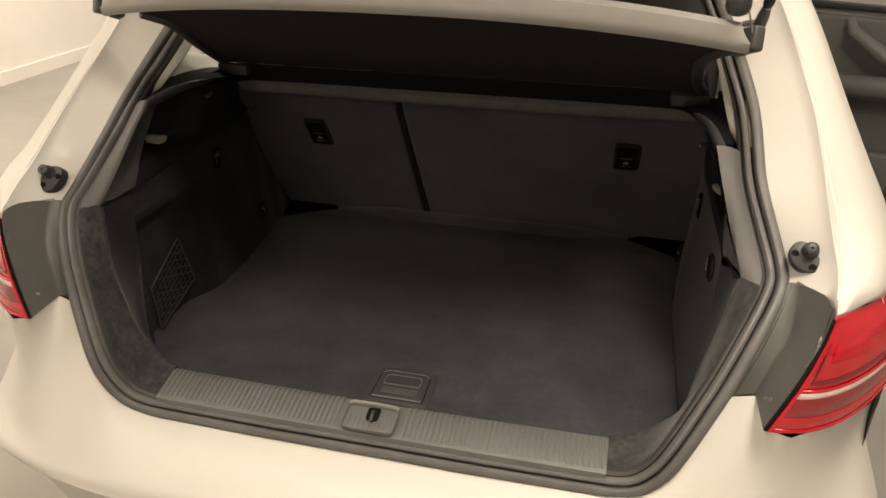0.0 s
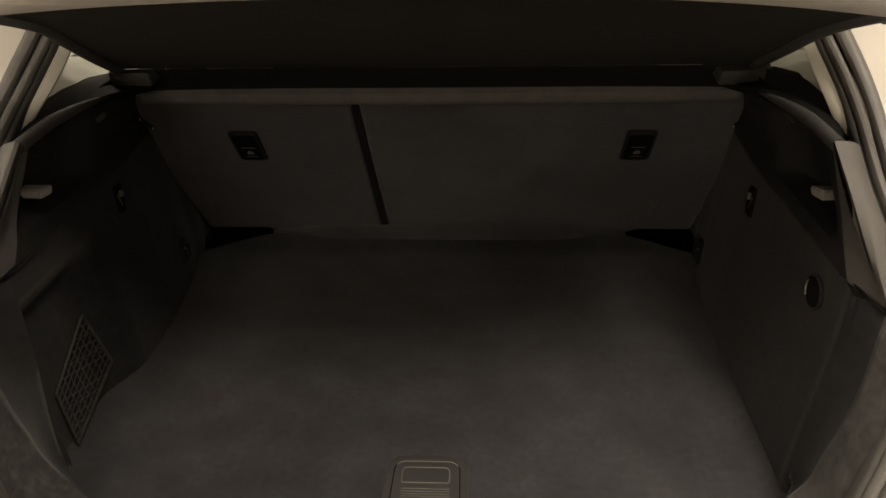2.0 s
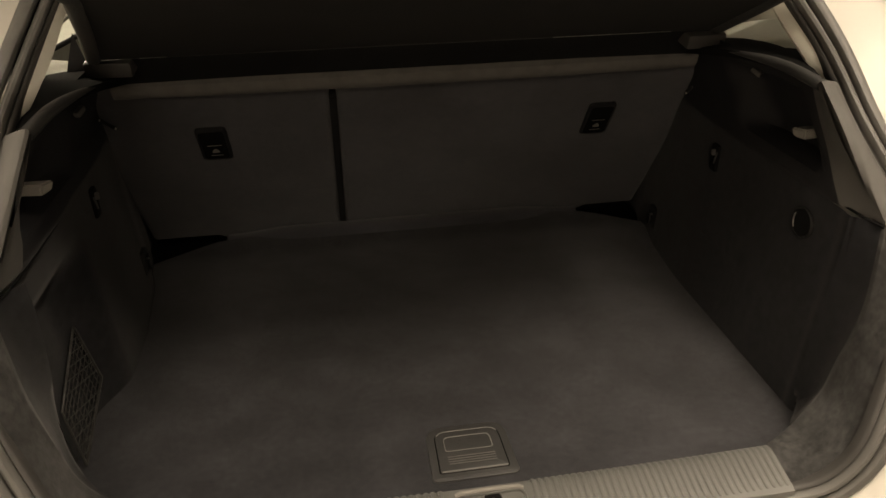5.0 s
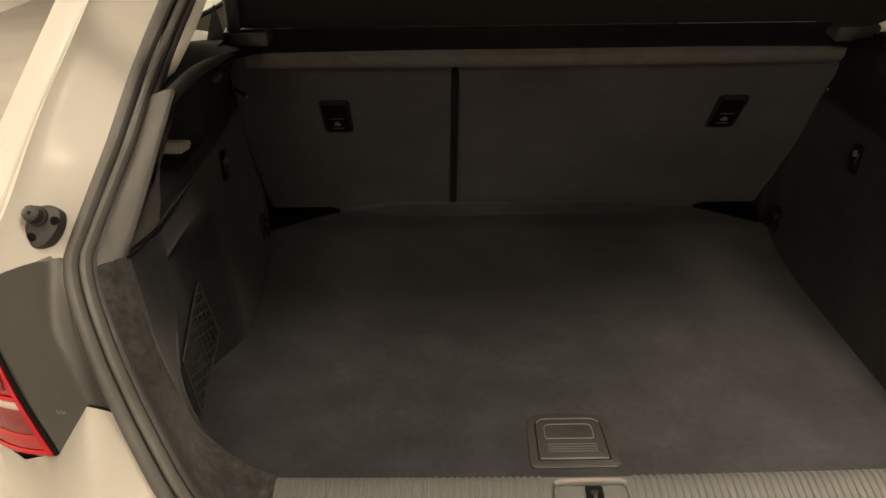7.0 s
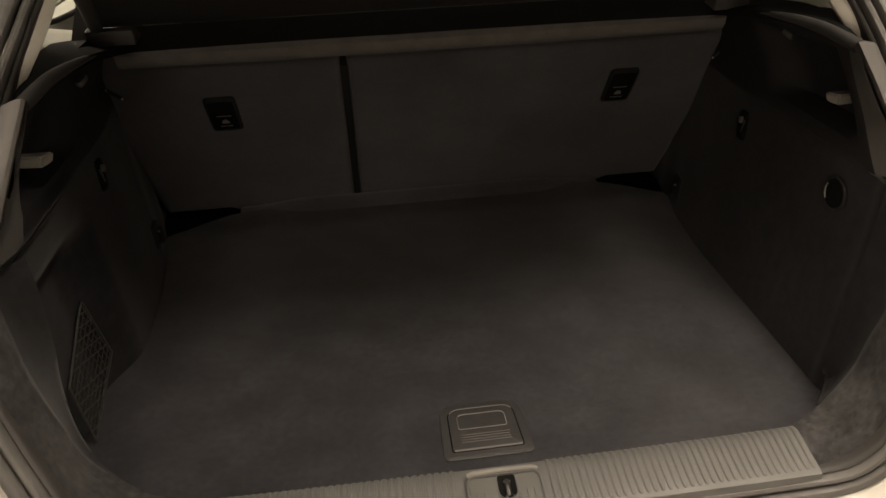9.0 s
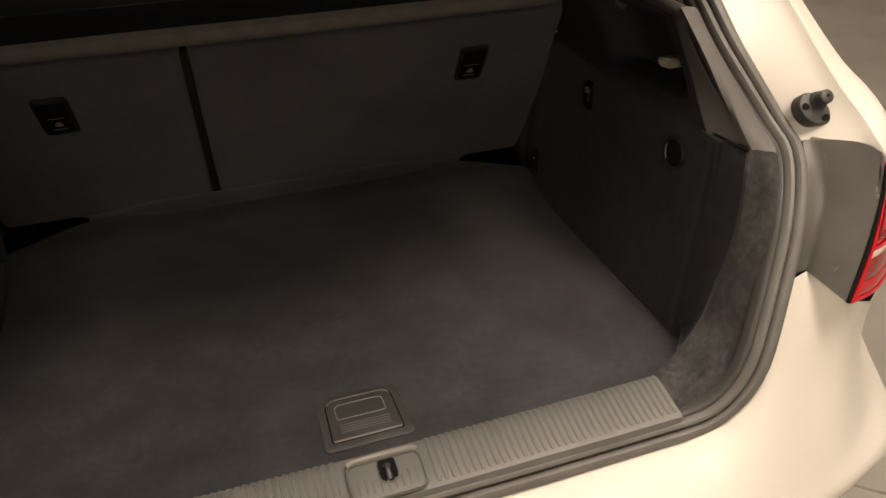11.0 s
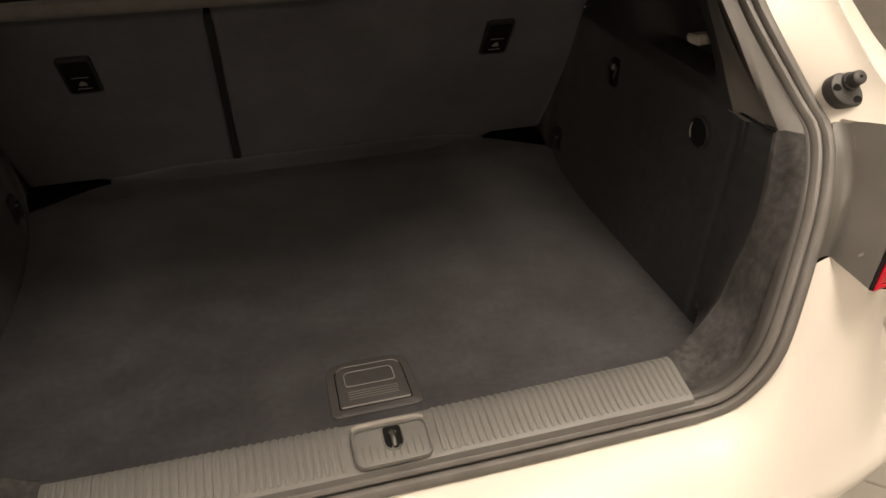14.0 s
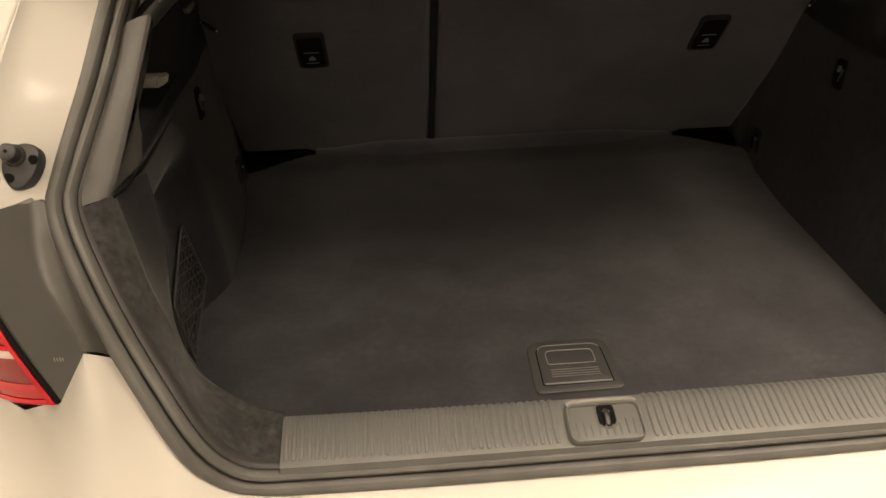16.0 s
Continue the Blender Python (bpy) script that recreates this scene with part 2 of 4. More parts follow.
def plate(outline, m, z0, z1, edge=0.0, bm=None):
    """A flat piece of the given outline between two heights, its top edge rounded off."""
    bm = bm or bmesh.new()
    cx = sum(q[0] for q in outline) / len(outline)
    cy = sum(q[1] for q in outline) / len(outline)
    rings = [(0, z0), (0, z1 - edge), (edge * 0.3, z1 - edge * 0.3), (edge, z1)] if edge else [(0, z0), (0, z1)]
    vs = []
    for inset, z in rings:
        row = []
        for x, y in outline:
            d = math.hypot(x - cx, y - cy)
            k = 1 - inset / max(d, 1e-6)
            row.append(bm.verts.new(m @ Vector((cx + (x - cx) * k, cy + (y - cy) * k, z))))
        vs.append(row)
    n = len(outline)
    for a, b in zip(vs, vs[1:]):
        for i in range(n):
            bm.faces.new((a[i], a[(i + 1) % n], b[(i + 1) % n], b[i]))
    bm.faces.new(vs[-1])
    bm.faces.new(list(reversed(vs[0])))
    return bm


def ring(outline, m, width, z0, z1, bm=None):
    """A raised rim that runs along an outline."""
    pts = [m @ Vector((x, y, (z0 + z1) / 2)) for x, y in outline]
    bm = bm or bmesh.new()
    n = len(pts)
    zax = (m.to_3x3() @ Vector((0, 0, 1))).normalized()
    rows = []
    for i, q in enumerate(pts):
        t = (pts[(i + 1) % n] - pts[i - 1]).normalized()
        a = t.cross(zax).normalized()
        h = (z1 - z0) / 2
        rows.append([q + a * width / 2 - zax * h, q + a * width / 2 + zax * h * 0.5, q + a * width * 0.2 + zax * h, q - a * width * 0.2 + zax * h,
                     q - a * width / 2 + zax * h * 0.5, q - a * width / 2 - zax * h])
    vs = [[bm.verts.new(q) for q in row] for row in rows]
    for i in range(n):
        a, b = vs[i], vs[(i + 1) % n]
        for k in range(5):
            bm.faces.new((a[k], a[k + 1], b[k + 1], b[k]))
    return bm


def smooth(x):
    x = min(max(x, 0), 1)
    return x * x * (3 - 2 * x)


# ---- the room ----
def slab(name, size, at, mat, label):
    ob = link(name, box(size, pose(*at)), mat, smooth=False)
    return tagged(ob, label, name.split("_")[0], kind="structure")


slab("floor", (16, 18, 0.2), (1.6, 1.0, -0.1), CONCRETE, "worn grey epoxy-coated concrete showroom floor")
slab("wall_west", (0.2, 18, 3.4), (-4.5, 1.0, 1.7), WALLPAINT, "plain white painted showroom wall")
slab("wall_east", (0.2, 18, 3.4), (8.5, 1.0, 1.7), WALLPAINT, "plain white painted showroom wall")
slab("wall_north", (13.0, 0.2, 3.4), (2.0, 9.9, 1.7), WALLPAINT, "plain white painted showroom wall")
slab("wall_south", (13.0, 0.2, 3.4), (2.0, -6.9, 1.7), WALLPAINT, "plain white painted showroom wall")
slab("ceiling", (13.4, 17.0, 0.2), (2.0, 1.5, 3.5), CEILPAINT, "plain pale painted showroom ceiling")
slab("baseboard", (0.02, 17.0, 0.10), (-4.39, 1.5, 0.05), WALLPAINT, "low white baseboard along the wall")

# ---- the tailgate opening ----
OPENING = [(0, .008, .612), (.20, .009, .611), (.40, .010, .614), (.455, .006, .632), (.490, .001, .674), (.512, .006, .716), (.540, .030, .767),
           (.566, .056, .814), (.592, .085, .870), (.618, .125, .918), (.632, .160, .945), (.631, .195, .966), (.618, .228, 1.003),
           (.599, .271, 1.054), (.584, .322, 1.108), (.569, .371, 1.155), (.545, .430, 1.215), (.512, .495, 1.285), (.45, .60, 1.38), (.30, .68, 1.43), (0, .70, 1.44)]
HALF = spline(OPENING, 90)


def skew(q):
    """The upper frame stands a little to the side of the sill's middle."""
    return q + Vector((.012 * smooth((q.z - 1.06) / .12), 0, 0)) if q.x > 0 else q


LOOP = [skew(q) for q in HALF] + mirror(HALF[1:-1])[::-1]


def offset_loop(profile):
    """Sweeps a profile of (inwards, outwards) steps round the opening."""
    n = len(LOOP)
    mid = Vector((0, .15, 1.0))
    rows = []
    for i, q in enumerate(LOOP):
        t = (LOOP[(i + 1) % n] - LOOP[i - 1]).normalized()
        inw = mid - q
        inw = (inw - inw.dot(t) * t).normalized()
        # along the pillars the flange turns into the car
        deep = Vector((-.56 if q.x > 0 else .56, .83, .05))
        deep = (deep - deep.dot(t) * t).normalized()
        inw = inw.lerp(deep, .50 * smooth((q.z - .95) / .28) * smooth((1.40 - q.z) / .10))
        inw = (inw - inw.dot(t) * t).normalized()
        out = t.cross(inw).normalized()
        rows.append([q + a * inw + b * out for a, b in profile])
    rows.append(rows[0])
    return rows


car = thing("car", "white compact hatchback with its tailgate raised and boot open", "car", at=(0, 1.0, 0))


def under(ob):
    """Keeps a part where it is built under a thing whose base lies elsewhere."""
    ob.matrix_parent_inverse = ob.parent.matrix_world.inverted()
    return ob


def cpart(name, bm, mat, parent=car, label=""):
    ob = part(name, bm, mat, parent, label)
    return under(ob)


SEAL_BULB = [(-.001, -.012), (-.002, .000), (.000, .0055), (.004, .0088), (.0085, .0095), (.0125, .0085), (.0152, .0050), (.0162, -.001), (.0165, -.010)]
SEAL_RIB = [(.0185, -.012), (.0188, .000), (.0203, .0052), (.0240, .0078), (.0278, .0068), (.0305, .0030), (.0312, -.003), (.0312, -.012)]
SEAL_LIP = [(.0312, -.010), (.0318, -.004), (.0335, -.0015), (.0365, -.003), (.0385, -.007), (.039, -.018)]
GROOVE = [(.0155, -.009), (.0175, -.006), (.0195, -.009)]
seal = cpart("weatherstrip", loft(offset_loop(SEAL_BULB)), RUBBER, label="dark grey rubber seal round the boot opening")
cpart("seal_rib", loft(offset_loop(SEAL_RIB)), RUBBER, seal)
cpart("seal_groove", loft(offset_loop(GROOVE)), VOID, seal)
# lip in a darker rubber, the channel's shade put into its colour
cpart("shaded_seal_lip", loft(offset_loop(SEAL_LIP)), DARKRUBBER, seal)

# ---- bumper and lower body ----
TOPLINE = [(0, .008, .612), (.20, .009, .611), (.40, .010, .614), (.455, .006, .632), (.490, .001, .674), (.512, .006, .716), (.540, .030, .767),
           (.562, .055, .806), (.603, .068, .806), (.606, -.001, .800), (.64, -.006, .796), (.706, .036, .800), (.76, .085, .806), (.82, .19, .815),
           (.86, .40, .82), (.88, .80, .82), (.885, 1.4, .82)]
PLANLINE = [(0, -.115), (.21, -.112), (.41, -.100), (.47, -.094), (.51, -.089), (.535, -.084), (.565, -.079), (.59, -.073), (.615, -.066),
            (.63, -.061), (.668, -.048), (.743, -.015), (.799, .033), (.853, .135), (.878, .30), (.890, .70), (.89, 1.4)]


def fine(points, k):
    out = []
    for a, b in zip(points, points[1:]):
        a, b = Vector(a), Vector(b)
        out += [a.lerp(b, i / k) for i in range(k)]
    return out + [Vector(points[-1])]


def crease_z(x):
    """Height of the lower crease of the bumper."""
    return float(np.interp(abs(x), [0, .50, .58, .657, .724, .753, .89], [.534, .532, .529, .524, .518, .516, .498]))


def bumper_half():
    top = fine(TOPLINE, 4)
    plan = fine([(x, y, 0) for x, y in PLANLINE], 4)
    # soften the plan line
    for _ in range(6):
        plan = [plan[0]] + [(plan[i - 1] + plan[i] * 2 + plan[i + 1]) / 4 for i in range(1, len(plan) - 1)] + [plan[-1]]
    rows = []
    for f in (0, .06, .14, .24, .36, .5, .64, .78, .9, 1.0):
        row = []
        for t, p in zip(top, plan):
            e = 0.5 + 0.55 * smooth((t.z - .62) / .14) + 0.5 * smooth((t.x - .58) / .08)
            w = 1 - f**e
            tuck = .020 * math.sin(math.pi * f) * smooth((p.x - .66) / .12)
            row.append(Vector((p.x + (t.x - p.x) * w - tuck, p.y + (t.y - p.y) * w + tuck * .6, t.z + (max(crease_z(p.x), .555) - t.z) * f)))
        for _ in range(int(60 * f)):
            row = [row[0]] + [(row[i - 1] + row[i] * 2 + row[i + 1]) / 4 if .44 < row[i].x < .80 else row[i] for i in range(1, len(row) - 1)] + [row[-1]]
        rows.append(row)
    for g, inset in ((.35, -.010), (.7, -.018), (1, -.020)):
        row = []
        for p in plan:
            zc = crease_z(p.x)
            w = smooth((.556 - zc) / .05)
            row.append(Vector((p.x * (1 - inset * .8 * w), p.y + inset * w * (1 - smooth((p.y - .1) / .5)), max(zc, .555) + (zc - max(zc, .555)) * g - .002 * g)))
        rows.append(row)
    for dz, inset in ((.006, -.012), (.020, .004), (.06, .020), (.11, .034), (.17, .05), (.24, .075)):
        rows.append([Vector((p.x * (1 - inset * .8), p.y + inset * (1 - smooth((p.y - .1) / .5)), crease_z(p.x) - .004 - dz)) for p in plan])
    rows.append([Vector((p.x * .91, p.y + .11 * (1 - smooth((p.y - .1) / .5)), .20)) for p in plan])
    return rows


rows = [mirror(r[1:])[::-1] + r for r in bumper_half()]
cpart("bumper", loft(rows), PAINT, label="glossy white painted rear bumper")
low = [[q for q in rows[-1]], [Vector((q.x * .9, q.y + .12, .17)) for q in rows[-1]]]
cpart("bumper_skirt", loft(low), BLACK)

# ---- rear quarters with the painted pillars ----
for s in (1, -1):
    P = side(spline([(.6315, .178, .957)] + [q for q in OPENING if q[2] > .96 and q[0] > .4][0:7], 30), s)
    R = side(spline([(.677, .085, .972), (.683, .125, .992), (.680, .170, 1.018), (.668, .260, 1.090), (.635, .36, 1.185), (.59, .47, 1.30), (.53, .61, 1.41)], 30), s)
    S = side(spline([(.716, .104, .974), (.737, .130, .985), (.756, .190, 1.003), (.762, .245, 1.020), (.745, .31, 1.075), (.70, .42, 1.19), (.655, .52, 1.30), (.59, .66, 1.42)], 30), s)
    Q = side(spline([(.722, .112, .956), (.76, .157, .946), (.80, .23, .94), (.835, .33, .935), (.845, .45, .96), (.80, .60, 1.06), (.72, .70, 1.22), (.63, .78, 1.40)], 30), s)
    P, R = [skew(q) for q in P], [skew(q) for q in R]
    rows = [side([(.630, .163, .951), (.641, .159, .952), (.652, .150, .9535), (.663, .122, .957), (.673, .095, .962), (.6755, .078, .966), (.676, .062, .960),
                  (.678, .066, .959), (.686, .074, .959), (.695, .083, .958), (.702, .090, .957), (.709, .097, .956), (.716, .104, .955), (.722, .112, .954)], s)]
    rows = [[q + Vector((-s * .001, .006, -.014)) for q in rows[0]]] + rows
    for i in range(30):
        p, r, h, q = P[i], R[i], S[i], Q[i]
        a = p.lerp(r, .5) - Vector((0, -.001, .002))
        lift = (p - r).cross(P[min(i + 1, 29)] - P[max(i - 1, 0)]).normalized()
        rows.append([p, p.lerp(a, .5), a, p.lerp(r, .78) - Vector((0, 0, .0015)), p.lerp(r, .92), r + Vector((0, -.004, .003)), r.lerp(h, .06) + Vector((0, -.004, .003)),
                     r.lerp(h, .12), r.lerp(h, .4) + Vector((0, 0, .006)), r.lerp(h, .75) + Vector((0, 0, .007)), h, h.lerp(q, .35) + Vector((s * .008, 0, 0)), h.lerp(q, .7) + Vector((s * .006, 0, 0)), q])
    quarter = cpart("rear_quarter", loft(rows), PAINT, label="glossy white rear quarter panel and pillar")
    gutter = side(spline([(.590, .485, 1.310), (.601, .456, 1.281), (.633, .38, 1.203), (.661, .300, 1.130), (.681, .245, 1.075), (.692, .205, 1.037), (.692, .155, 1.006), (.679, .092, .979)], 40), s)
    cpart("gutter_ridge", tube([skew(q) + Vector((0, .0010, -.0010)) for q in gutter], [.0042 * min(1, (39 - k) / 5 + .1) for k in range(40)], 10), PAINT, quarter)
    # flank from the shoulder to the sill
    A = side(spline([(.76, .157, .946), (.80, .23, .94), (.835, .33, .935), (.85, .5, .97), (.845, .75, 1.02), (.84, 1.2, 1.00), (.83, 2.4, .98)], 24), s)
    B = side(spline([(.806, .166, .826), (.82, .26, .83), (.850, .38, .83), (.885, .6, .83), (.89, .85, .83), (.89, 1.3, .82), (.885, 2.4, .80)], 24), s)
    C = side(spline([(.80, .17, .55), (.83, .24, .55), (.860, .36, .55), (.888, .6, .55), (.89, .85, .55), (.89, 1.3, .5), (.885, 2.4, .45)], 24), s)
    D = side(spline([(.78, .20, .22), (.81, .28, .22), (.84, .40, .22), (.87, .6, .22), (.87, .85, .22), (.87, 1.3, .22), (.865, 2.4, .22)], 24), s)
    rows = [[a, a.lerp(b, .3) + Vector((s * .008, 0, 0)), a.lerp(b, .65) + Vector((s * .008, 0, 0)), b, b.lerp(c, .5) + Vector((s * .004, 0, 0)), c, d] for a, b, c, d in zip(A, B, C, D)]
    cpart("flank", loft(rows), PAINT)

# roof skin, headliner, windscreen end
roof = loft([[Vector((x * k, y, 1.455 - .05 * abs(x / .6)**2.5 - .02 * ((y - 1.4) / .8)**2)) for x in (-.60, -.5, -.3, 0, .3, .5, .60)] for y, k in ((.66, .85), (.8, .97), (1.2, 1), (1.8, 1), (2.3, .96))])
cpart("roof", thicken(roof, .03), PAINT)
cpart("cabin_front", box((1.64, .08, 1.25), pose(0, 2.42, .78), .02), DOORTRIM)
cpart("cabin_floor", box((1.70, 1.5, .06), pose(0, 1.75, .30), .01), DOORTRIM)

# ---- lamp surrounds ----
for s in (1, -1):
    inner = side(spline([(.562, .056, .805), (.590, .083, .865), (.616, .122, .918), (.628, .148, .946), (.631, .157, .9535)], 20), s)
    crease = side(spline([(.604, .068, .806), (.624, .085, .857), (.638, .100, .888), (.6435, .112, .908), (.646, .122, .926), (.648, .134, .942), (.650, .145, .953), (.651, .148, .956)], 20), s)
    outer = side(spline([(.606, -.002, .800), (.636, .020, .862), (.661, .043, .918), (.670, .062, .953)], 20), s)
    rows = []
    for i, (a, b, c) in enumerate(zip(inner, crease, outer)):
        back = Vector((0, .010, -.002))
        w = smooth((i - 9) / 10)
        rise = Vector((s * .010, -.008, .0150)) * w
        rows.append([a, a.lerp(b, .15) + back * .9, a.lerp(b, .6) + back, a.lerp(b, .9) + back * .6, b, b.lerp(c, .05) - back * .1 + rise * .2, b.lerp(c, .22) + back * .1 + rise * .55, b.lerp(c, .45) + rise * .95, b.lerp(c, .62) + rise, b.lerp(c, .82) + rise * .85, b.lerp(c, .93) + rise * .5, c])
    ob = cpart("lamp_surround", thicken(loft(rows), .004), SURROUND, label="dark grey plastic panel beside the tail lamp")
    # pale bead along the crease paints the light its edge catches
    edge = [q + Vector((-s * .0005, -.0035, .0012)) for q in crease]
    cpart("ridge_highlight", tube(edge[:18], .0024, 8), EDGEGLINT, ob)
    # unreadable moulded marking
    base = outer[2].lerp(crease[2], .45)
    bars = bmesh.new()
    for k in range(7):
        box((.0011, .0005, .0042 + .0014 * (k % 2)), Matrix.Translation(base + Vector((s * .0036 * (k - 3), -.0052 + .0012 * (k - 3), .012 - .0008 * (k - 3)))), bm=bars)
    cpart("moulded_marking", bars, LIPGREY, ob)

# ---- tail lamps ----
for s in (1, -1):
    IN = spline([(.606, -.002, .800), (.637, .019, .862), (.662, .043, .918), (.673, .060, .957)], 25)
    MID = spline([(.703, .036, .800), (.716, .057, .862), (.718, .082, .915), (.718, .111, .952)], 25)
    OUT = spline([(.800, .150, .812), (.812, .175, .86), (.805, .190, .91), (.785, .200, .942)], 25)

    def lens(a, b, push=0.0, s=s, IN=IN, MID=MID, OUT=OUT):
        """A place on the lamp: a runs outwards, b from the top down."""
        i = (1 - b) * 24
        k = min(int(i), 23)
        f = i - k
        p, m, o = (c[k].lerp(c[k + 1], f) for c in (IN, MID, OUT))
        q = p * (1 - a) * (1 - 2 * a) + m * 4 * a * (1 - a) + o * a * (2 * a - 1)
        return Vector((s * (q.x + push * .5), q.y - push, q.z))

    bm = grid(lambda u, v: lens(.03 + .97 * u, .03 + .94 * v, -.012), 16, 6)
    lamp = cpart("tail_lamp", thicken(bm, .006), REDDARK, car, "red wraparound tail lamp with a pale clear strip")

    def lamp_piece(name, a0, a1, b0, b1, push, mat, label="", lens=lens, lamp=lamp, slant=0.0):
        bm = grid(lambda u, v: lens(a0 + (a1 - a0) * u, min(max(b0 + (b1 - b0) * v - slant * u, 0), 1), push + .001 * math.sin(math.pi * v)), 16, 6)
        return cpart(name, thicken(bm, .006), mat, lamp, label)

    lamp_piece("inner_rim", 0, .032, 0, 1, .004, REDBRIGHT, "bright red edge of the lens")
    lamp_piece("lower_rim", .032, 1, .962, 1, .003, REDBRIGHT)
    lamp_piece("upper_lens", .032, 1, .0, .30, .002, REDBRIGHT, "bright red upper lens")
    lamp_piece("main_lens", .032, 1, .30, .60, .000, REDPALE, "translucent red main lens")
    lamp_piece("light_guide", .10, .95, .52, .56, .0015, REDDARK, "dark red line in the lens")
    lamp_piece("light_guide", .09, .115, .12, .52, .0022, REDDARK)
    lamp_piece("light_guide", .22, .62, .20, .38, .0022, REDBRIGHT)
    lamp_piece("lower_guide", .032, .95, .60, .632, .002, REDBRIGHT)
    lamp_piece("clear_strip", .04, 1, .632, .690, .001, CLEAR, "pale clear reversing-light strip")
    lamp_piece("lower_lens", .032, 1, .690, .86, .001, REDMID, "muted red lower lens")
    lamp_piece("reflector", .032, 1, .86, .962, .002, REDPALE, "pale red reflector band")
    # black gasket between lamp and surround
    cpart("gasket", tube([lens(-.012, k / 20, .002) for k in range(21)], .0028, 6), VOID, lamp)

# ---- rubber buffers on the pillars ----
for s in (1, -1):
    ax = Vector((-s * .12, -.78, .60)).normalized()
    yy = -Vector((s * .50, -.50, -.73))
    yy = (yy - yy.dot(ax) * ax).normalized()
    xx = yy.cross(ax)
    m2 = Matrix.Translation((s * .6480, .170, .9915)) @ Matrix((xx, yy, ax)).transposed().to_4x4()
    out = []
    for k in range(40):
        a = 2 * math.pi * k / 40
        r = 1 + .10 * math.cos(2 * a + .6) - .05 * math.cos(3 * a)
        out.append((.0170 * r * math.cos(a), .0280 * r * math.sin(a)))
    buf = cpart("rubber_buffer", plate(out, m2, -.014, .007, .004), SOFTRUBBER, car, "black rubber tailgate buffer on the white pillar")
    tip = m2 @ Vector((s * .010, .006, 0))
    cpart("collar", tube([tip + ax * d for d in (.004, .008, .0115, .0125)], [.0130, .0125, .0118, .0108], 24), SOFTRUBBER, buf)
    stem = [tip + ax * d for d in (.010, .023, .0265, .0280, .0288)]
    cpart("plunger", tube(stem, [.0106, .0098, .0093, .0075, .0048], 20), SOFTRUBBER, buf)
    cpart("tip_hole", tube([stem[-1] - ax * .001, stem[-1] + ax * .0006], .0020, 10), VOID, buf)
    cpart("screw_hole", plate([(x * .26 - s * .0095, y * .20 + .011) for x, y in out], m2, .004, .0078), VOID, buf)
    cpart("screw_hole", plate([(x * .30 + s * .002, y * .18 - .0175) for x, y in out], m2, .004, .0078), VOID, buf)

# ---- boot side trims ----
def wall_x(y, z, s):
    """Half width of the boot at a place on its side wall."""
    x = .530 + .016 * smooth((z - .60) / .30) + .018 * smooth((y - .60) / .25) + .022 * smooth((y - .78) / .14) + .030 * smooth((y - .90) / .15)
    if s < 0:
        x += .012
        inside = smooth((y - .222) / .035) * smooth((.50 - y) / .12) * smooth((.90 - z) / .06)
        x += .040 * inside
    else:
        x -= .003 * smooth((y - .205) / .02) * smooth((.245 - y) / .02)
    return x


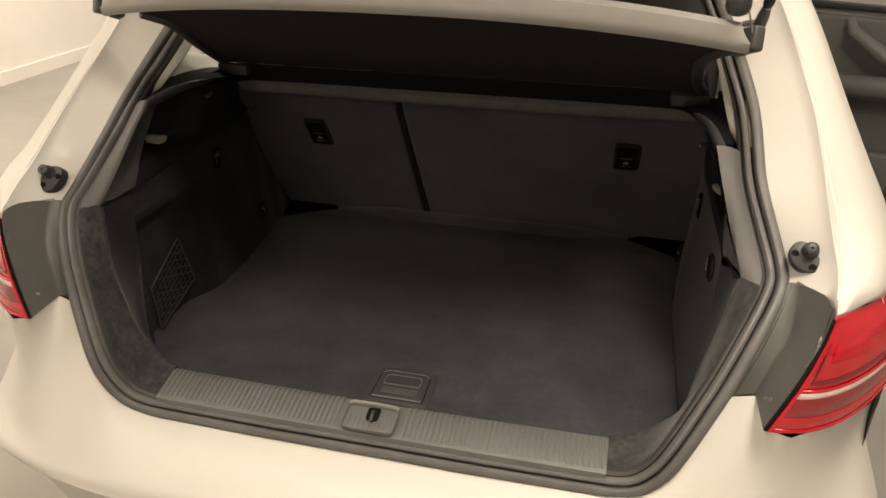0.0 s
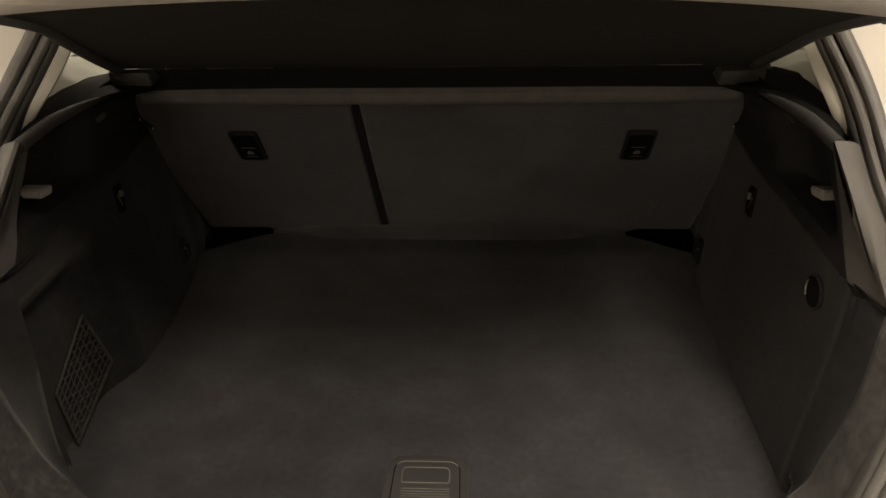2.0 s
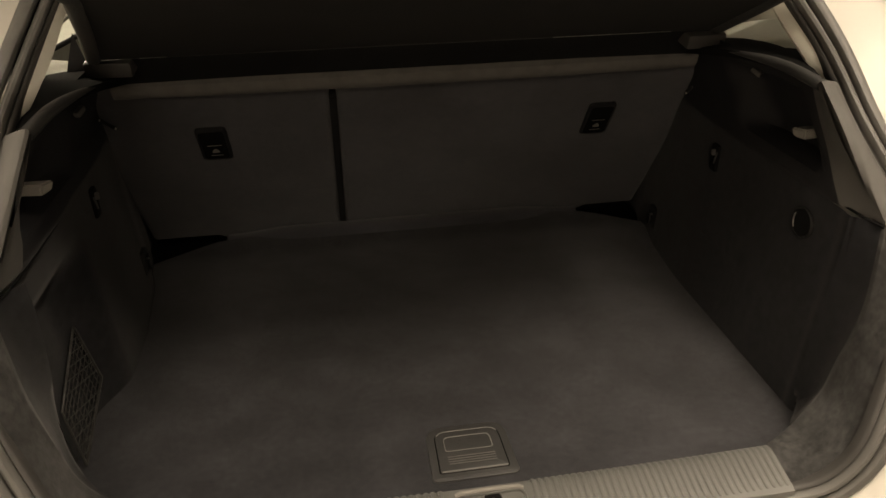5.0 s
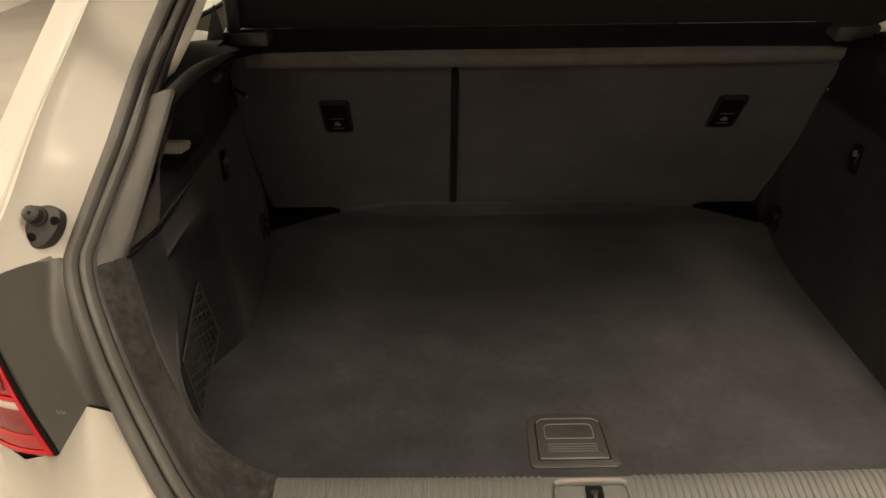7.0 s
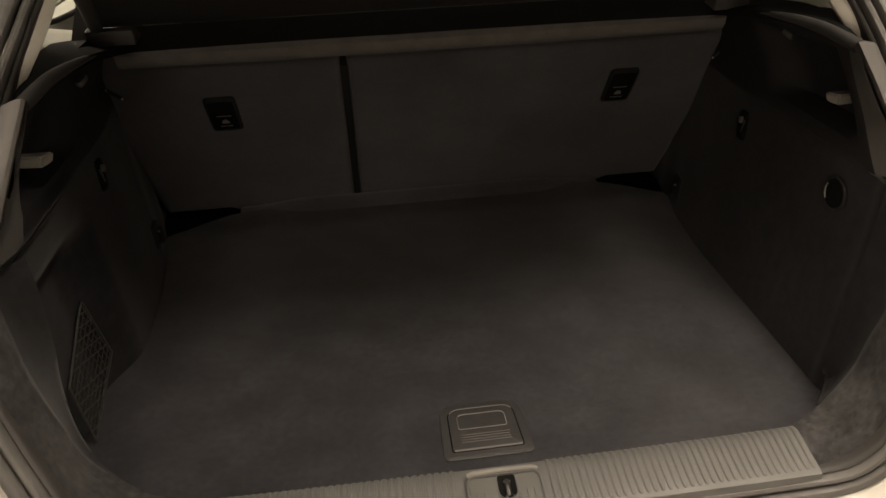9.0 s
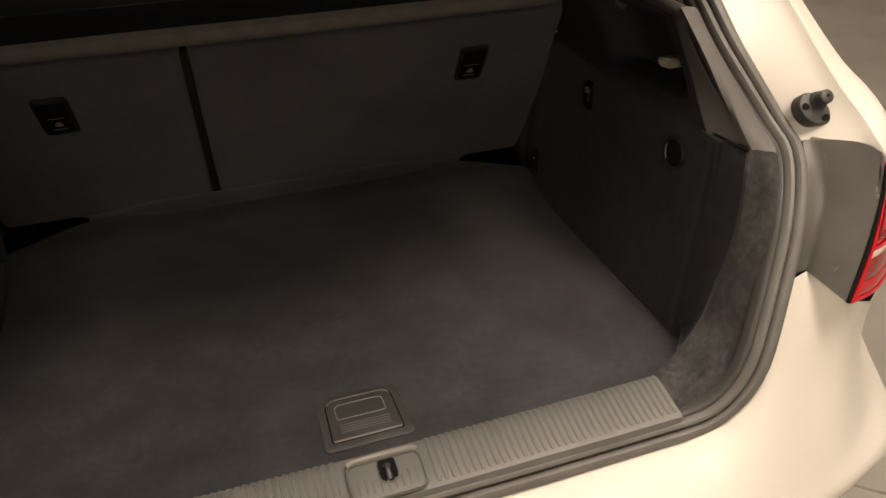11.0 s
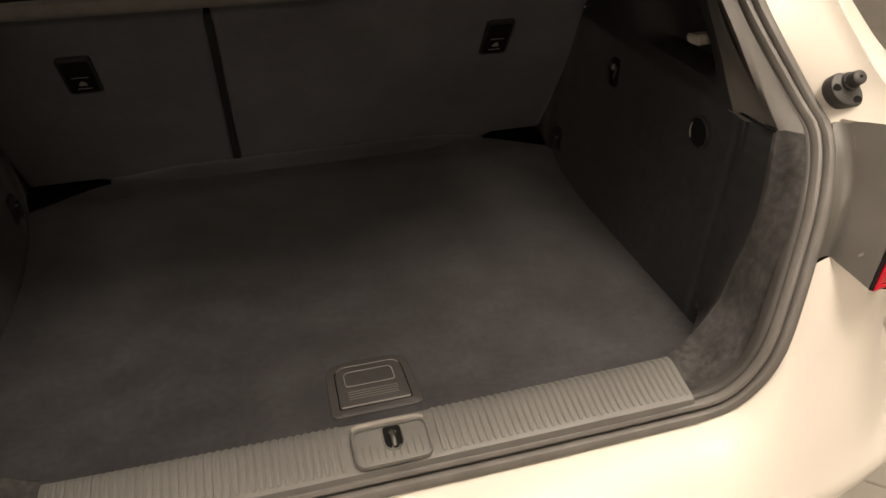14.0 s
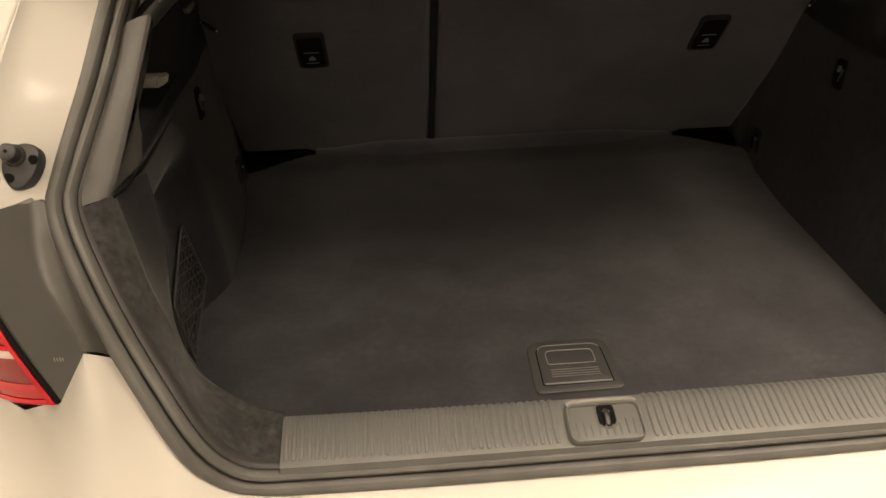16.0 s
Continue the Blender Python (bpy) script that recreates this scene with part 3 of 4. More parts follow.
for s in (1, -1):
    trim = thing("boot_side_trim", "dark felt-covered boot side panel" + (" with a moulded pocket and net" if s < 0 else " with a round socket"), "trim panel", group="boot side panels", at=(s * .55, .4, .60))
    y0 = .210 if s > 0 else .232
    bm = grid(lambda u, v: Vector((s * wall_x(y0 + (1.082 - y0) * u**1.1, .575 + .375 * v, s), y0 + (1.082 - y0) * u**1.1, .575 + .368 * v)), 110, 34)
    cpart("wall_panel", bm, SHADEDFELT, trim)
    # rear corner, from the seal to the wall
    outer = [q for q in offset_loop([(.034, -.004)])[:90]]
    outer = [r[0] for r in outer if r[0].x > .398 and r[0].z < .945]
    outer = side(spline(outer, 36), s)
    ridge = side(spline([(.400, .089, .668), (.43, .104, .665), (.46, .121, .668), (.504, .143, .690), (.516, .142, .72), (.521, .138, .76), (.526, .132, .80),
                         (.538, .137, .85), (.554, .160, .905), (.568, .181, .944)], 36), s)
    if s > 0:
        inner = [(.400, .094, .650), (.440, .122, .635), (.485, .160, .618), (.522, .200, .604), (.540, .216, .635), (.546, .218, .70), (.550, .218, .80), (.552, .218, .88), (.553, .218, .92), (.553, .218, .943)]
    else:
        inner = [(.400, .093, .667), (.435, .110, .662), (.470, .136, .658), (.510, .172, .661), (.538, .205, .672), (.553, .226, .692), (.558, .237, .72), (.556, .240, .76), (.549, .238, .80),
                 (.543, .234, .85), (.541, .235, .90), (.543, .237, .943)]
    inner = side(spline(inner, 36), s)
    if s > 0:
        for q in inner:
            q.x += (wall_x(.220, q.z, 1) - .002 - q.x) * smooth((q.z - .61) / .03)
    rows = []
    for f in (0, .15, .35, .55, .75, .88, .96):
        rows.append([])
        for i, (a, b) in enumerate(zip(outer, ridge)):
            bulge = .007 * math.sin(math.pi * min(f * 1.1, 1)) * smooth(i / 10)
            rows[-1].append(a.lerp(b, f) + Vector((-s * bulge * .5, -bulge * .8, bulge * .4)))
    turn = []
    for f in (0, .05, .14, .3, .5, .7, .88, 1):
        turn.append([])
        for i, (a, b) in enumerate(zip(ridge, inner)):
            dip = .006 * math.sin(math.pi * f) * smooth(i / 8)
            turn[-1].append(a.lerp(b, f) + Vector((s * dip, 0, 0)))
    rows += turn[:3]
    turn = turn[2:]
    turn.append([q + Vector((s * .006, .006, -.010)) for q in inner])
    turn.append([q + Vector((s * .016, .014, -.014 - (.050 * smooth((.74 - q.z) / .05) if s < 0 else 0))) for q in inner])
    # return in the darkened felt, so its shade is in the colour
    cpart("corner_return", loft(turn), SHADEDFELT, trim, "felt return to the side wall, coloured as in shade")
    cpart("rear_corner", loft(rows), FELT, trim, "brushed grey felt corner of the side panel")
    # upper plastic part with the hook recess
    Z = (.943, .965, .99, 1.015, 1.04, 1.07, 1.105)
    E = spline([(.569, .182, .938), (.550, .221, .993), (.530, .262, 1.057), (.515, .307, 1.11)], 7)
    def upper(u, v, s=s, Z=Z, E=E):
        i = v * 6
        k = min(int(i), 5)
        e = E[k].lerp(E[k + 1], i - k)
        z = Z[k] + (Z[k + 1] - Z[k]) * (i - k)
        y = e.y + (.86 - e.y) * u
        x = e.x + (wall_x(max(y, .30), .943, s) - e.x) * smooth(u / .12) - .030 * smooth((v - .35) / .65) * smooth(u / .3)
        pocket = smooth((u - .13) / .07) * smooth((.52 - u) / .14) * smooth((v - .18) / .1) * smooth((.92 - v) / .1)
        return Vector((s * (x + .040 * pocket), y, z))
    fl_u = .10 if s > 0 else .14
    cpart("upper_panel", grid(lambda u, v: upper(fl_u + (1 - fl_u) * u, v), 44, 22), UPPERP, trim, "black grained plastic upper panel")
    cpart("trim_flank", grid(lambda u, v: upper(fl_u * u, v), 12, 22), PILLAR, trim, "grey plastic flank turning in from the pillar")
    # seam between the two panels
    cpart("seam", tube(side([(.5665, .181, .9405), (.556, .21, .9435), (.549, .27, .9465), (.5475, .33, .948), (.5465, .37, .949), (.546, .40, .949)], s), [.0020, .0020, .0018, .0014, .0006, .0002], 6), VOID, trim)
    # pale catch in the pocket
    cb = bmesh.new()
    q = Vector((s * .541, .356, 1.017))
    vs = [cb.verts.new(q + Vector((s * x * .9, y * .72, z * .66))) for x, y, z in ((-.006, -.016, .012), (-.016, .016, .009), (-.012, .012, -.012), (-.002, -.012, -.014), (.03, -.014, .012), (.03, .014, .010), (.03, .012, -.010), (.03, -.012, -.012))]
    for f in ((0, 1, 2, 3), (0, 4, 5, 1), (1, 5, 6, 2), (2, 6, 7, 3), (3, 7, 4, 0), (7, 6, 5, 4)):
        cb.faces.new([vs[i] for i in f])
    bmesh.ops.bevel(cb, geom=cb.edges[:], offset=.0025, segments=2, affect="EDGES")
    cpart("catch", cb, SILVERP, trim, "pale grey plastic shelf catch")
    # ledge that carries the shelf; its black paints the shade there
    L0 = side(spline([(.522, .318, 1.104), (.512, .40, 1.112), (.495, .50, 1.108), (.480, .62, 1.088), (.47, .8, 1.05)], 20), s)
    L1 = side(spline([(.548, .352, 1.098), (.572, .42, 1.112), (.590, .52, 1.110), (.61, .65, 1.09), (.62, .8, 1.06)], 20), s)
    L2 = [q + Vector((s * .012, .004, -.014)) for q in L1]
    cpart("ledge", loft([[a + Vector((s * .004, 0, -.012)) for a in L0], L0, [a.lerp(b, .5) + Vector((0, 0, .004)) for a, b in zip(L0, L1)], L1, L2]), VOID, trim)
    cpart("ledge_rim", tube([q + Vector((s * .003, -.002, -.003)) for q in L0[:9]], [.0090, .0092, .0090, .0086, .0080, .0070, .0056, .0038, .0016], 10), HANDLEP, trim)
    # small clip under the ledge
    cpart("clip", box((.010, .022, .010), Matrix.Translation((.546, .512, 1.068) if s > 0 else (-.532, .545, 1.060)) @ pose(0, 0, 0, 20, 0, s * 20), .003), PILLAR, trim)
    # folding bag hook
    hy, hz = (.592, .887) if s > 0 else (.580, .896)
    hk = Vector((s * wall_x(hy, hz, s), hy, hz))
    cpart("hook_slot", box((.012, .024, .052), Matrix.Translation(hk), .004), VOID, trim)
    cpart("hook_tab", box((.010, .007, .012), Matrix.Translation(hk + Vector((-s * .007, -.003, .012))), .002), GRAINED, trim)
    cpart("hook_edge", box((.004, .0022, .024), Matrix.Translation(hk + Vector((-s * .006, -.0085, .002))) @ pose(0, 0, 0, 12, 0, 0), .0008), HANDLEP, trim)
    # lashing eye low on the wall
    yy, zz = (.825, .652) if s > 0 else (.775, .676)
    ey = Vector((s * wall_x(yy, zz, s), yy, zz))
    cpart("lashing_base", box((.014, .040, .052), Matrix.Translation(ey), .006), BLACK, trim)
    eye_ring = [ey + Vector((-s * (.009 + .006 * math.sin(a / 2)), .013 * math.cos(a), .016 * math.sin(a))) for a in [2 * math.pi * k / 16 for k in range(17)]]
    lash = cpart("lashing_eye", tube(eye_ring, .0028, 8), BLACK, trim, "dark lashing eye with a bright rivet")
    cpart("rivet", tube([ey + Vector((-s * .010, -.010, .012)), ey + Vector((-s * .014, -.011, .013))], .0026, 8), STEEL, lash)
    # invented seat lock pin; its steel ends stand for two glints
    pin = [Vector((s * x, y, z)) for x, y, z in ((.541, .737, .968), (.547, .739, .971), (.568, .747, .982), (.580, .751, .988))]
    lock = cpart("lock_pin", tube(pin, [.0030, .0034, .0034, .0030], 8), BLACK, trim, "invented black seat lock pin, its bright ends for glints")
    for k in (0, 2):
        cpart("pin_glint", tube([pin[k] + Vector((-s * .001, -.0032, .001)), pin[k] + Vector((s * .001, -.0040, .002))], .0020, 8), STEEL, lock)
    if s > 0:
        c = Vector((.541, .311, .888))
        mm = Matrix.Translation(c) @ pose(0, 0, 0, 0, -90, 0)
        circ = [(.0235 * math.cos(2 * math.pi * k / 28), .0235 * math.sin(2 * math.pi * k / 28)) for k in range(28)]
        cpart("socket_rim", ring(circ, mm, .003, -.003, .0015), BLACK, trim)
        cpart("socket_hole", plate([(x * .92, y * .92) for x, y in circ], mm, -.03, .0015), VOID, trim)
        # only an arc of the sleeve, shaped and placed as its glint
        cpart("sleeve_glint", tube([c + Vector((-.003, .017 * math.cos(a), .020 * math.sin(a))) for a in [radians(-40 + 9 * k) for k in range(9)]], .0010, 6), STEEL, trim, "short bright arc, the glint on the socket's metal sleeve")
    else:
        # elastic net across the pocket
        net = bmesh.new()
        A, B, C, D = (Vector(q) for q in ((-.574, .405, .768), (-.566, .432, .650), (-.558, .272, .612), (-.572, .282, .705)))
        tube([A, B], .0026, 6, net)
        tube([A, D], .0020, 6, net)
        tube([D, C], .0020, 6, net)
        tube([C, B], .0024, 6, net)
        for k in range(1, 9):
            f = k / 9
            tube([A.lerp(B, f), D.lerp(C, f)], .0008, 5, net)
            tube([A.lerp(D, f), B.lerp(C, f)], .0008, 5, net)
        for k in range(1, 6):
            f = k / 6
            tube([A.lerp(B, f), A.lerp(D, f)], .0010, 5, net)
            tube([B.lerp(C, f), D.lerp(C, f)], .0010, 5, net)
        cpart("net", net, NETCORD, trim, "dark elastic storage net with pale cord edges")

# ---- pillar trims ----
for s in (1, -1):
    pt = thing("pillar_trim", "grey grained plastic trim along the boot pillar", "trim panel", group="pillar trims", at=(s * .57, .2, .94))
    outl = [r[0] for r in offset_loop([(.033, -.004)])[:90]]
    lo = side(spline([q for q in outl if .938 < q.z < 1.108 and q.x > .4], 20), s)
    li = side(spline([(.569, .182, .938), (.550, .221, .993), (.530, .262, 1.057), (.515, .307, 1.11)], 20), s)
    rows = []
    for i, (a, b) in enumerate(zip(lo, li)):
        f = i / 19
        w = (.02 + .42 * smooth(f / .9)) if s > 0 else .14
        e = b.lerp(a, w) + Vector((0, -.0045, .0045))
        rows.append([a + Vector((0, .004, -.004)), a, a.lerp(e, .3) + Vector((0, -.002, .002)), a.lerp(e, .75) + Vector((0, -.002, .002)), e, e.lerp(b, .25) + Vector((-s * .0012, 0, .001)),
                     b, b + Vector((s * .004, .012, -.006)), b + Vector((s * .012, .03, -.012))])
    bm = loft(rows)
    cpart("lower_trim", bm, PILLAR, pt)
    # paler upper strip
    so = side(spline([(.561, .340, 1.1005), (.551, .370, 1.130), (.540, .416, 1.167), (.528, .450, 1.204), (.500, .530, 1.28), (.47, .60, 1.34)], 24), s)
    si = side(spline([(.557, .352, 1.097), (.547, .372, 1.104), (.539, .395, 1.125), (.532, .440, 1.157), (.524, .480, 1.190), (.500, .550, 1.26), (.47, .63, 1.33)], 24), s)
    so, si = [skew(q) + Vector((s * .003, -.006, .002)) for q in so], [skew(q) - Vector((s * (.003 + .012 * smooth((q.z - 1.09) / .09)), 0, 0)) for q in si]
    rows = []
    for a, b in zip(so, si):
        rows.append([a + Vector((s * .010, -.008, .004)), a, a.lerp(b, .3) + Vector((-s * .002, -.002, .003)), a.lerp(b, .7) + Vector((-s * .003, -.002, .003)), b, b + Vector((s * .004, .008, -.004)), b + Vector((s * .016, .016, -.008))])
    cpart("upper_trim", loft(rows), STRIP, pt, "pale grey upper pillar strip")

# pale cabin trim over the wheel arches, from the ledge to the window line
for s in (1, -1):
    A = side(spline([(.552, .385, 1.100), (.562, .44, 1.112), (.572, .52, 1.112), (.592, .62, 1.095), (.612, .78, 1.058), (.625, 1.0, .99)], 20), s)
    B = side(spline([(.600, .46, 1.125), (.655, .54, 1.128), (.690, .63, 1.122), (.705, .75, 1.102), (.708, .88, 1.068), (.710, 1.12, 1.005)], 20), s)
    rows = [[a + Vector((0, 0, -.02)) for a in A], A, [a.lerp(b, .35) + Vector((0, 0, -.006)) for a, b in zip(A, B)], [a.lerp(b, .75) + Vector((0, 0, -.004)) for a, b in zip(A, B)], B, [b + Vector((s * .05, .01, -.004)) for b in B]]
    cpart("arch_trim", loft(rows), CABIN, label="pale grey-green cabin trim over the wheel arch")

# ---- sill trim ----
sill = thing("sill_trim", "ribbed grey plastic loading-sill trim with a latch plate", "sill trim", at=(0, .05, .60))
PROFILE = [(.014, .640), (.016, .6515), (.022, .6545), (.045, .6595), (.066, .6645), (.079, .6665), (.0885, .664), (.0945, .653), (.0965, .635), (.0975, .58)]
rows = []
for k in range(41):
    x = -.400 + .80 * k / 40
    bow = .004 * (1 - (x / .4)**2)
    rows.append([Vector((x, y - bow * (y - .01) / .07, z - bow * .5)) for y, z in PROFILE])
cpart("sill_panel", loft(rows), SILL, sill)
for s in (1, -1):
    cpart("sill_end", loft([[Vector((s * .400, y, z)) for y, z in PROFILE], [Vector((s * .4005, y, z - .03)) for y, z in PROFILE]]), SILL, sill)

# latch plate with striker
PM = pose(0, .040, .6625, 13.5, 0, 0)
plate_out = rounded(.092, .050, .010)
cpart("latch_plate", plate(plate_out, PM, -.004, .0005, .001), SILL, sill)
cpart("plate_rim", ring(plate_out, PM, .0030, -.002, .0040), SILL, sill)
cpart("plate_lip", tube([(-.044, .0655, .6705), (-.038, .0665, .6735), (0, .0670, .6740), (.038, .0665, .6735), (.044, .0655, .6705)], .0032, 8), SILVERP, sill)
for k in range(9):
    x = -.036 + .072 * k / 8
    y1 = -.006 if abs(x) < .02 else .000
    cpart("plate_rib", tube([PM @ Vector((x, -.018, -.0006)), PM @ Vector((x, -.015, .0004)), PM @ Vector((x, y1, .0004)), PM @ Vector((x, y1 + .004, -.0006))], .0017, 6), SILL, sill)
slot = rounded(.0245, .036, .0105)
cpart("latch_slot", plate([(x + .003, y + .010) for x, y in slot], PM, -.003, .0012), VOID, sill)
cpart("striker", tube([PM @ Vector((.003, -.004, .0015)), PM @ Vector((.003, .000, .0040)), PM @ Vector((.003, .012, .0040)), PM @ Vector((.003, .015, .0015))], .0034, 10), DULLSTEEL, sill, "dull steel striker pin")
cpart("striker_bridge", box((.010, .003, .003), PM @ pose(.003, .013, .004), .001), DULLSTEEL, sill)
cpart("slot_rim", ring([(x + .003, y + .010) for x, y in slot], PM, .002, -.001, .0022), SILL, sill)

# ---- boot floor ----
fl = thing("boot_floor", "dark charcoal carpeted boot floor board", "boot floor", at=(0, .55, .56))
OUTL = [(.40, .092), (.475, .118), (.530, .165), (.560, .205), (.545, .24), (.532, .40), (.530, .60), (.544, .80), (.568, .903), (.432, .968), (.25, .998), (0, 1.010)]
OUTL = OUTL + [(-x, y) for x, y in OUTL[-2::-1]]
OUTL = [((x - .012 if x < -.45 else x), y) for x, y in OUTL]


def floor_grid():
    bm = bmesh.new()
    n = 40
    rows = []
    ys = [.094 + (1.010 - .094) * k / 44 for k in range(45)]
    right = [(x, y) for x, y in OUTL if x >= 0]
    for y in ys:
        pts = sorted((q[1], q[0]) for q in right)
        hw = np.interp(y, [q[0] for q in pts], [q[1] for q in pts])
        if y > 1.004:
            hw = max(hw, .2)
        row = []
        for k in range(n + 1):
            u = -1 + 2 * k / n
            edge = hw + (.012 if u < 0 and y > .8 else 0)
            if .235 < y < .895:
                edge = wall_x(y, .60, 1 if u > 0 else -1) - .002
            x = u * edge
            z = .600 + .010 * smooth((y - .90) / .07) + .0012 * noise.noise((x * 6, y * 6, 0))
            row.append(Vector((x, y, z)))
        rows.append(row)
    rows = [[q + Vector((0, 0, -.03)) for q in rows[0]]] + rows + [[q + Vector((0, 0, -.03)) for q in rows[-1]]]
    rows = [[r[0] + Vector((0, 0, -.03))] + r + [r[-1] + Vector((0, 0, -.03))] for r in rows]
    return loft(rows)


cpart("carpet", floor_grid(), CARPET, fl)
HM = pose(.004, .2145, .6012)
FRAME = lid_outline(.130, .112, .024, .010, .05)
LID = lid_outline(.101, .083, .016, .003, .04)
cpart("handle_frame", plate(FRAME, HM @ pose(0, -.001, 0), -.004, .0022, .0022), HANDLEP, fl, "black plastic frame let into the carpet")
cpart("frame_rim", tube([HM @ Vector((x, -.0515, .0018)) for x in (-.058, -.05, 0, .05, .058)], [.0004, .0012, .0014, .0012, .0004], 6), HANDLEP, fl)
cpart("lid_gap", ring([(x * 1.015, y * 1.015) for x, y in LID], HM, .0032, .0004, .0026), VOID, fl)
lid = cpart("handle_lid", plate(LID, HM, .001, .0038, .0012), HANDLEP, fl, "black folding pull handle")
# lid edges and grip outline paler than the lid, painted as highlights
cpart("lid_edge", tube([HM @ Vector((x, -.0412, .0036)) for x in (-.0485, 0, .0485)], .0014, 6), EDGEGLINT, lid)
cpart("lid_edge", tube([HM @ Vector((x, y, .0032)) for x, y in LID[2:12]], .0010, 6), EDGEGLINT, lid)
cpart("grip_rim", ring(lid_outline(.072, .030, .009, .004, .0), HM @ pose(-.001, .014, 0), .0013, .0030, .0046), EDGEGLINT, lid)
for k in range(4):
    cpart("ridge", tube([HM @ Vector((-.036, -.0125 - .0048 * k, .0038)), HM @ Vector((.036, -.0125 - .0048 * k, .0038))], .0010, 6), GRAINED, lid)
# black sheet standing in for the dark below the floor board
slab_dark = link("under_floor_dark", box((1.22, 1.10, .02), pose(0, .66, .545)), VOID)
tagged(slab_dark, "black sheet standing in for the dark under the boot floor", "tray", kind="structure")

# ---- rear seat backs ----
def seat_point(x, f, s0, s1):
    """On the back of the seats: f from the bottom up, x across."""
    y = 1.030 - .350 * f
    z = .585 + .515 * f
    e = min(x - s0, s1 - x)
    r = .014
    d = r * (1 - math.sqrt(max(0, 1 - (1 - min(e / r, 1))**2)))
    bowl = .010 * math.sin(math.pi * min(max(f, 0), 1))
    n = Vector((0, .816, .578))
    return Vector((x, y, z)) + n * (d - bowl * .4)


for s0, s1, label in ((-.598, -.159, "narrow"), (-.147, .588, "wide")):
    seat = thing("rear_seat_back", label + " section of the folding rear seat back, dark carpeted", "seat back", group="rear seat backs", at=((s0 + s1) / 2, 1.02, .58))
    xs = [s0 + .014 * (1 - math.cos(math.pi / 2 * k / 6)) for k in range(7)]
    xs = xs + [s0 + .014 + (s1 - s0 - .028) * k / 24 for k in range(1, 24)] + [s0 + s1 - x for x in xs[::-1]]
    rows = [[seat_point(x, max(f / 24, -.05 + .088 * smooth((abs(x) - .41) / .03)), s0, s1) for x in xs] for f in range(-1, 23)]
    rows = [[r[0] + Vector((0, .09, .06))] + r + [r[-1] + Vector((0, .09, .06))] for r in rows]
    cpart("back_panel", loft(rows), SEATBACK, seat)
    cx = -.388 if s0 < -.3 else .390
    # isofix-style latch in the panel
    ctr = Vector((cx, .8186, .896)) - Vector((0, .816, .578)) * .006 + Vector((0, -.578, .816)) * .013
    LM = Matrix.Translation(ctr) @ Matrix(((1, 0, 0), (0, -.578, -.816), (0, .816, -.578))).to_4x4()
    bez = cpart("latch_bezel", plate(rounded(.058, .100, .009), LM, -.006, .0035, .0025), BLACK, seat, "black seat latch bezel")
    cpart("latch_pocket", plate(rounded(.047, .086, .007), LM, -.02, .0042), VOID, bez)
    cpart("latch_line", box((.028, .0010, .001), LM @ pose(0, .001, .0048)), SILVERP, bez)
    tri_ = [(-.007, -.008), (.007, -.008), (.006, -.002), (.002, .004), (-.002, .003), (-.006, -.002)]
    cpart("child_seat_mark", plate([(x, y - .014) for x, y in tri_], LM, .004, .0052), SILVERP, bez, "small metallic child-seat emblem")
    cpart("latch_foot", box((.024, .0010, .001), LM @ pose(0, -.031, .0048)), SILVERP, bez)
gap = link("seat_gap", box((.014, .03, .50), pose(-.153, .898, .80, 34.2, 0, 0)), BLACK)
tagged(gap, "black gap between the two seat backs", "gap", kind="structure")

# unseen board, added to stop cabin light leaking past the seats
cpart("back_light_stop", box((1.28, .012, .60), pose(0, .974, .792, 34.2, 0, 0), .003), VOID, car, "unseen black board stopping light behind the seat backs")

# unseen boxes, added to close light leaks beside the seats
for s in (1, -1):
    cpart("side_light_stop", box((.05, .56, .72), pose(s * .655, 1.00, .60), .003), VOID, car, "unseen black box stopping light beside the seat backs")

# flap between floor and seats
rows = []
for k in range(31):
    x = -.425 + .85 * k / 30
    fall = .014 * smooth((abs(x) - .26) / .16)
    rows.append([Vector((x, y + .012 * (x / .4)**4 * (1 if k < 1 else .5), z - fall)) for k, (y, z) in enumerate(((.950, .6085), (.965, .616), (.985, .621), (1.004, .620), (1.02, .612)))])
cpart("flap", loft(rows), SEATBACK, fl, "carpet flap towards the seat backs")

# ---- parcel shelf ----
bar = thing("shelf_front_bar", "dark grey carpeted fixed bar in front of the parcel shelf", "shelf bar", at=(0, .64, 1.05))
BAR = [(.660, 1.039), (.650, 1.043), (.643, 1.052), (.641, 1.064), (.647, 1.072), (.67, 1.076), (.73, 1.07)]
rows = [[Vector((x, y + .01 * (x / .5)**2, z)) for y, z in BAR] for x in [-.512 + 1.024 * k / 30 for k in range(31)]]
cpart("bar_body", loft(rows), BARGREY, bar)
for s in (1, -1):
    cpart("bracket", box((.072, .055, .026), pose(s * .490, .618, 1.108 if s > 0 else 1.112, 12, 0, s * 4), .005), DARKRUBBER, bar, "grey plastic hinge bracket")

shelf = thing("parcel_shelf", "raised parcel shelf, dark fabric underside and grey rear lip", "parcel shelf", at=(0, .6, 1.1))


EDGE_RIGHT = spline([(0, .515, 0), (.25, .497, 0), (.5, .485, 0), (.75, .478, 0), (.9, .487, 0), (1, .512, 0)], 21)
EDGE_LEFT = spline([(0, .515, 0), (.25, .490, 0), (.5, .466, 0), (.75, .444, 0), (.9, .434, 0), (1, .460, 0)], 21)


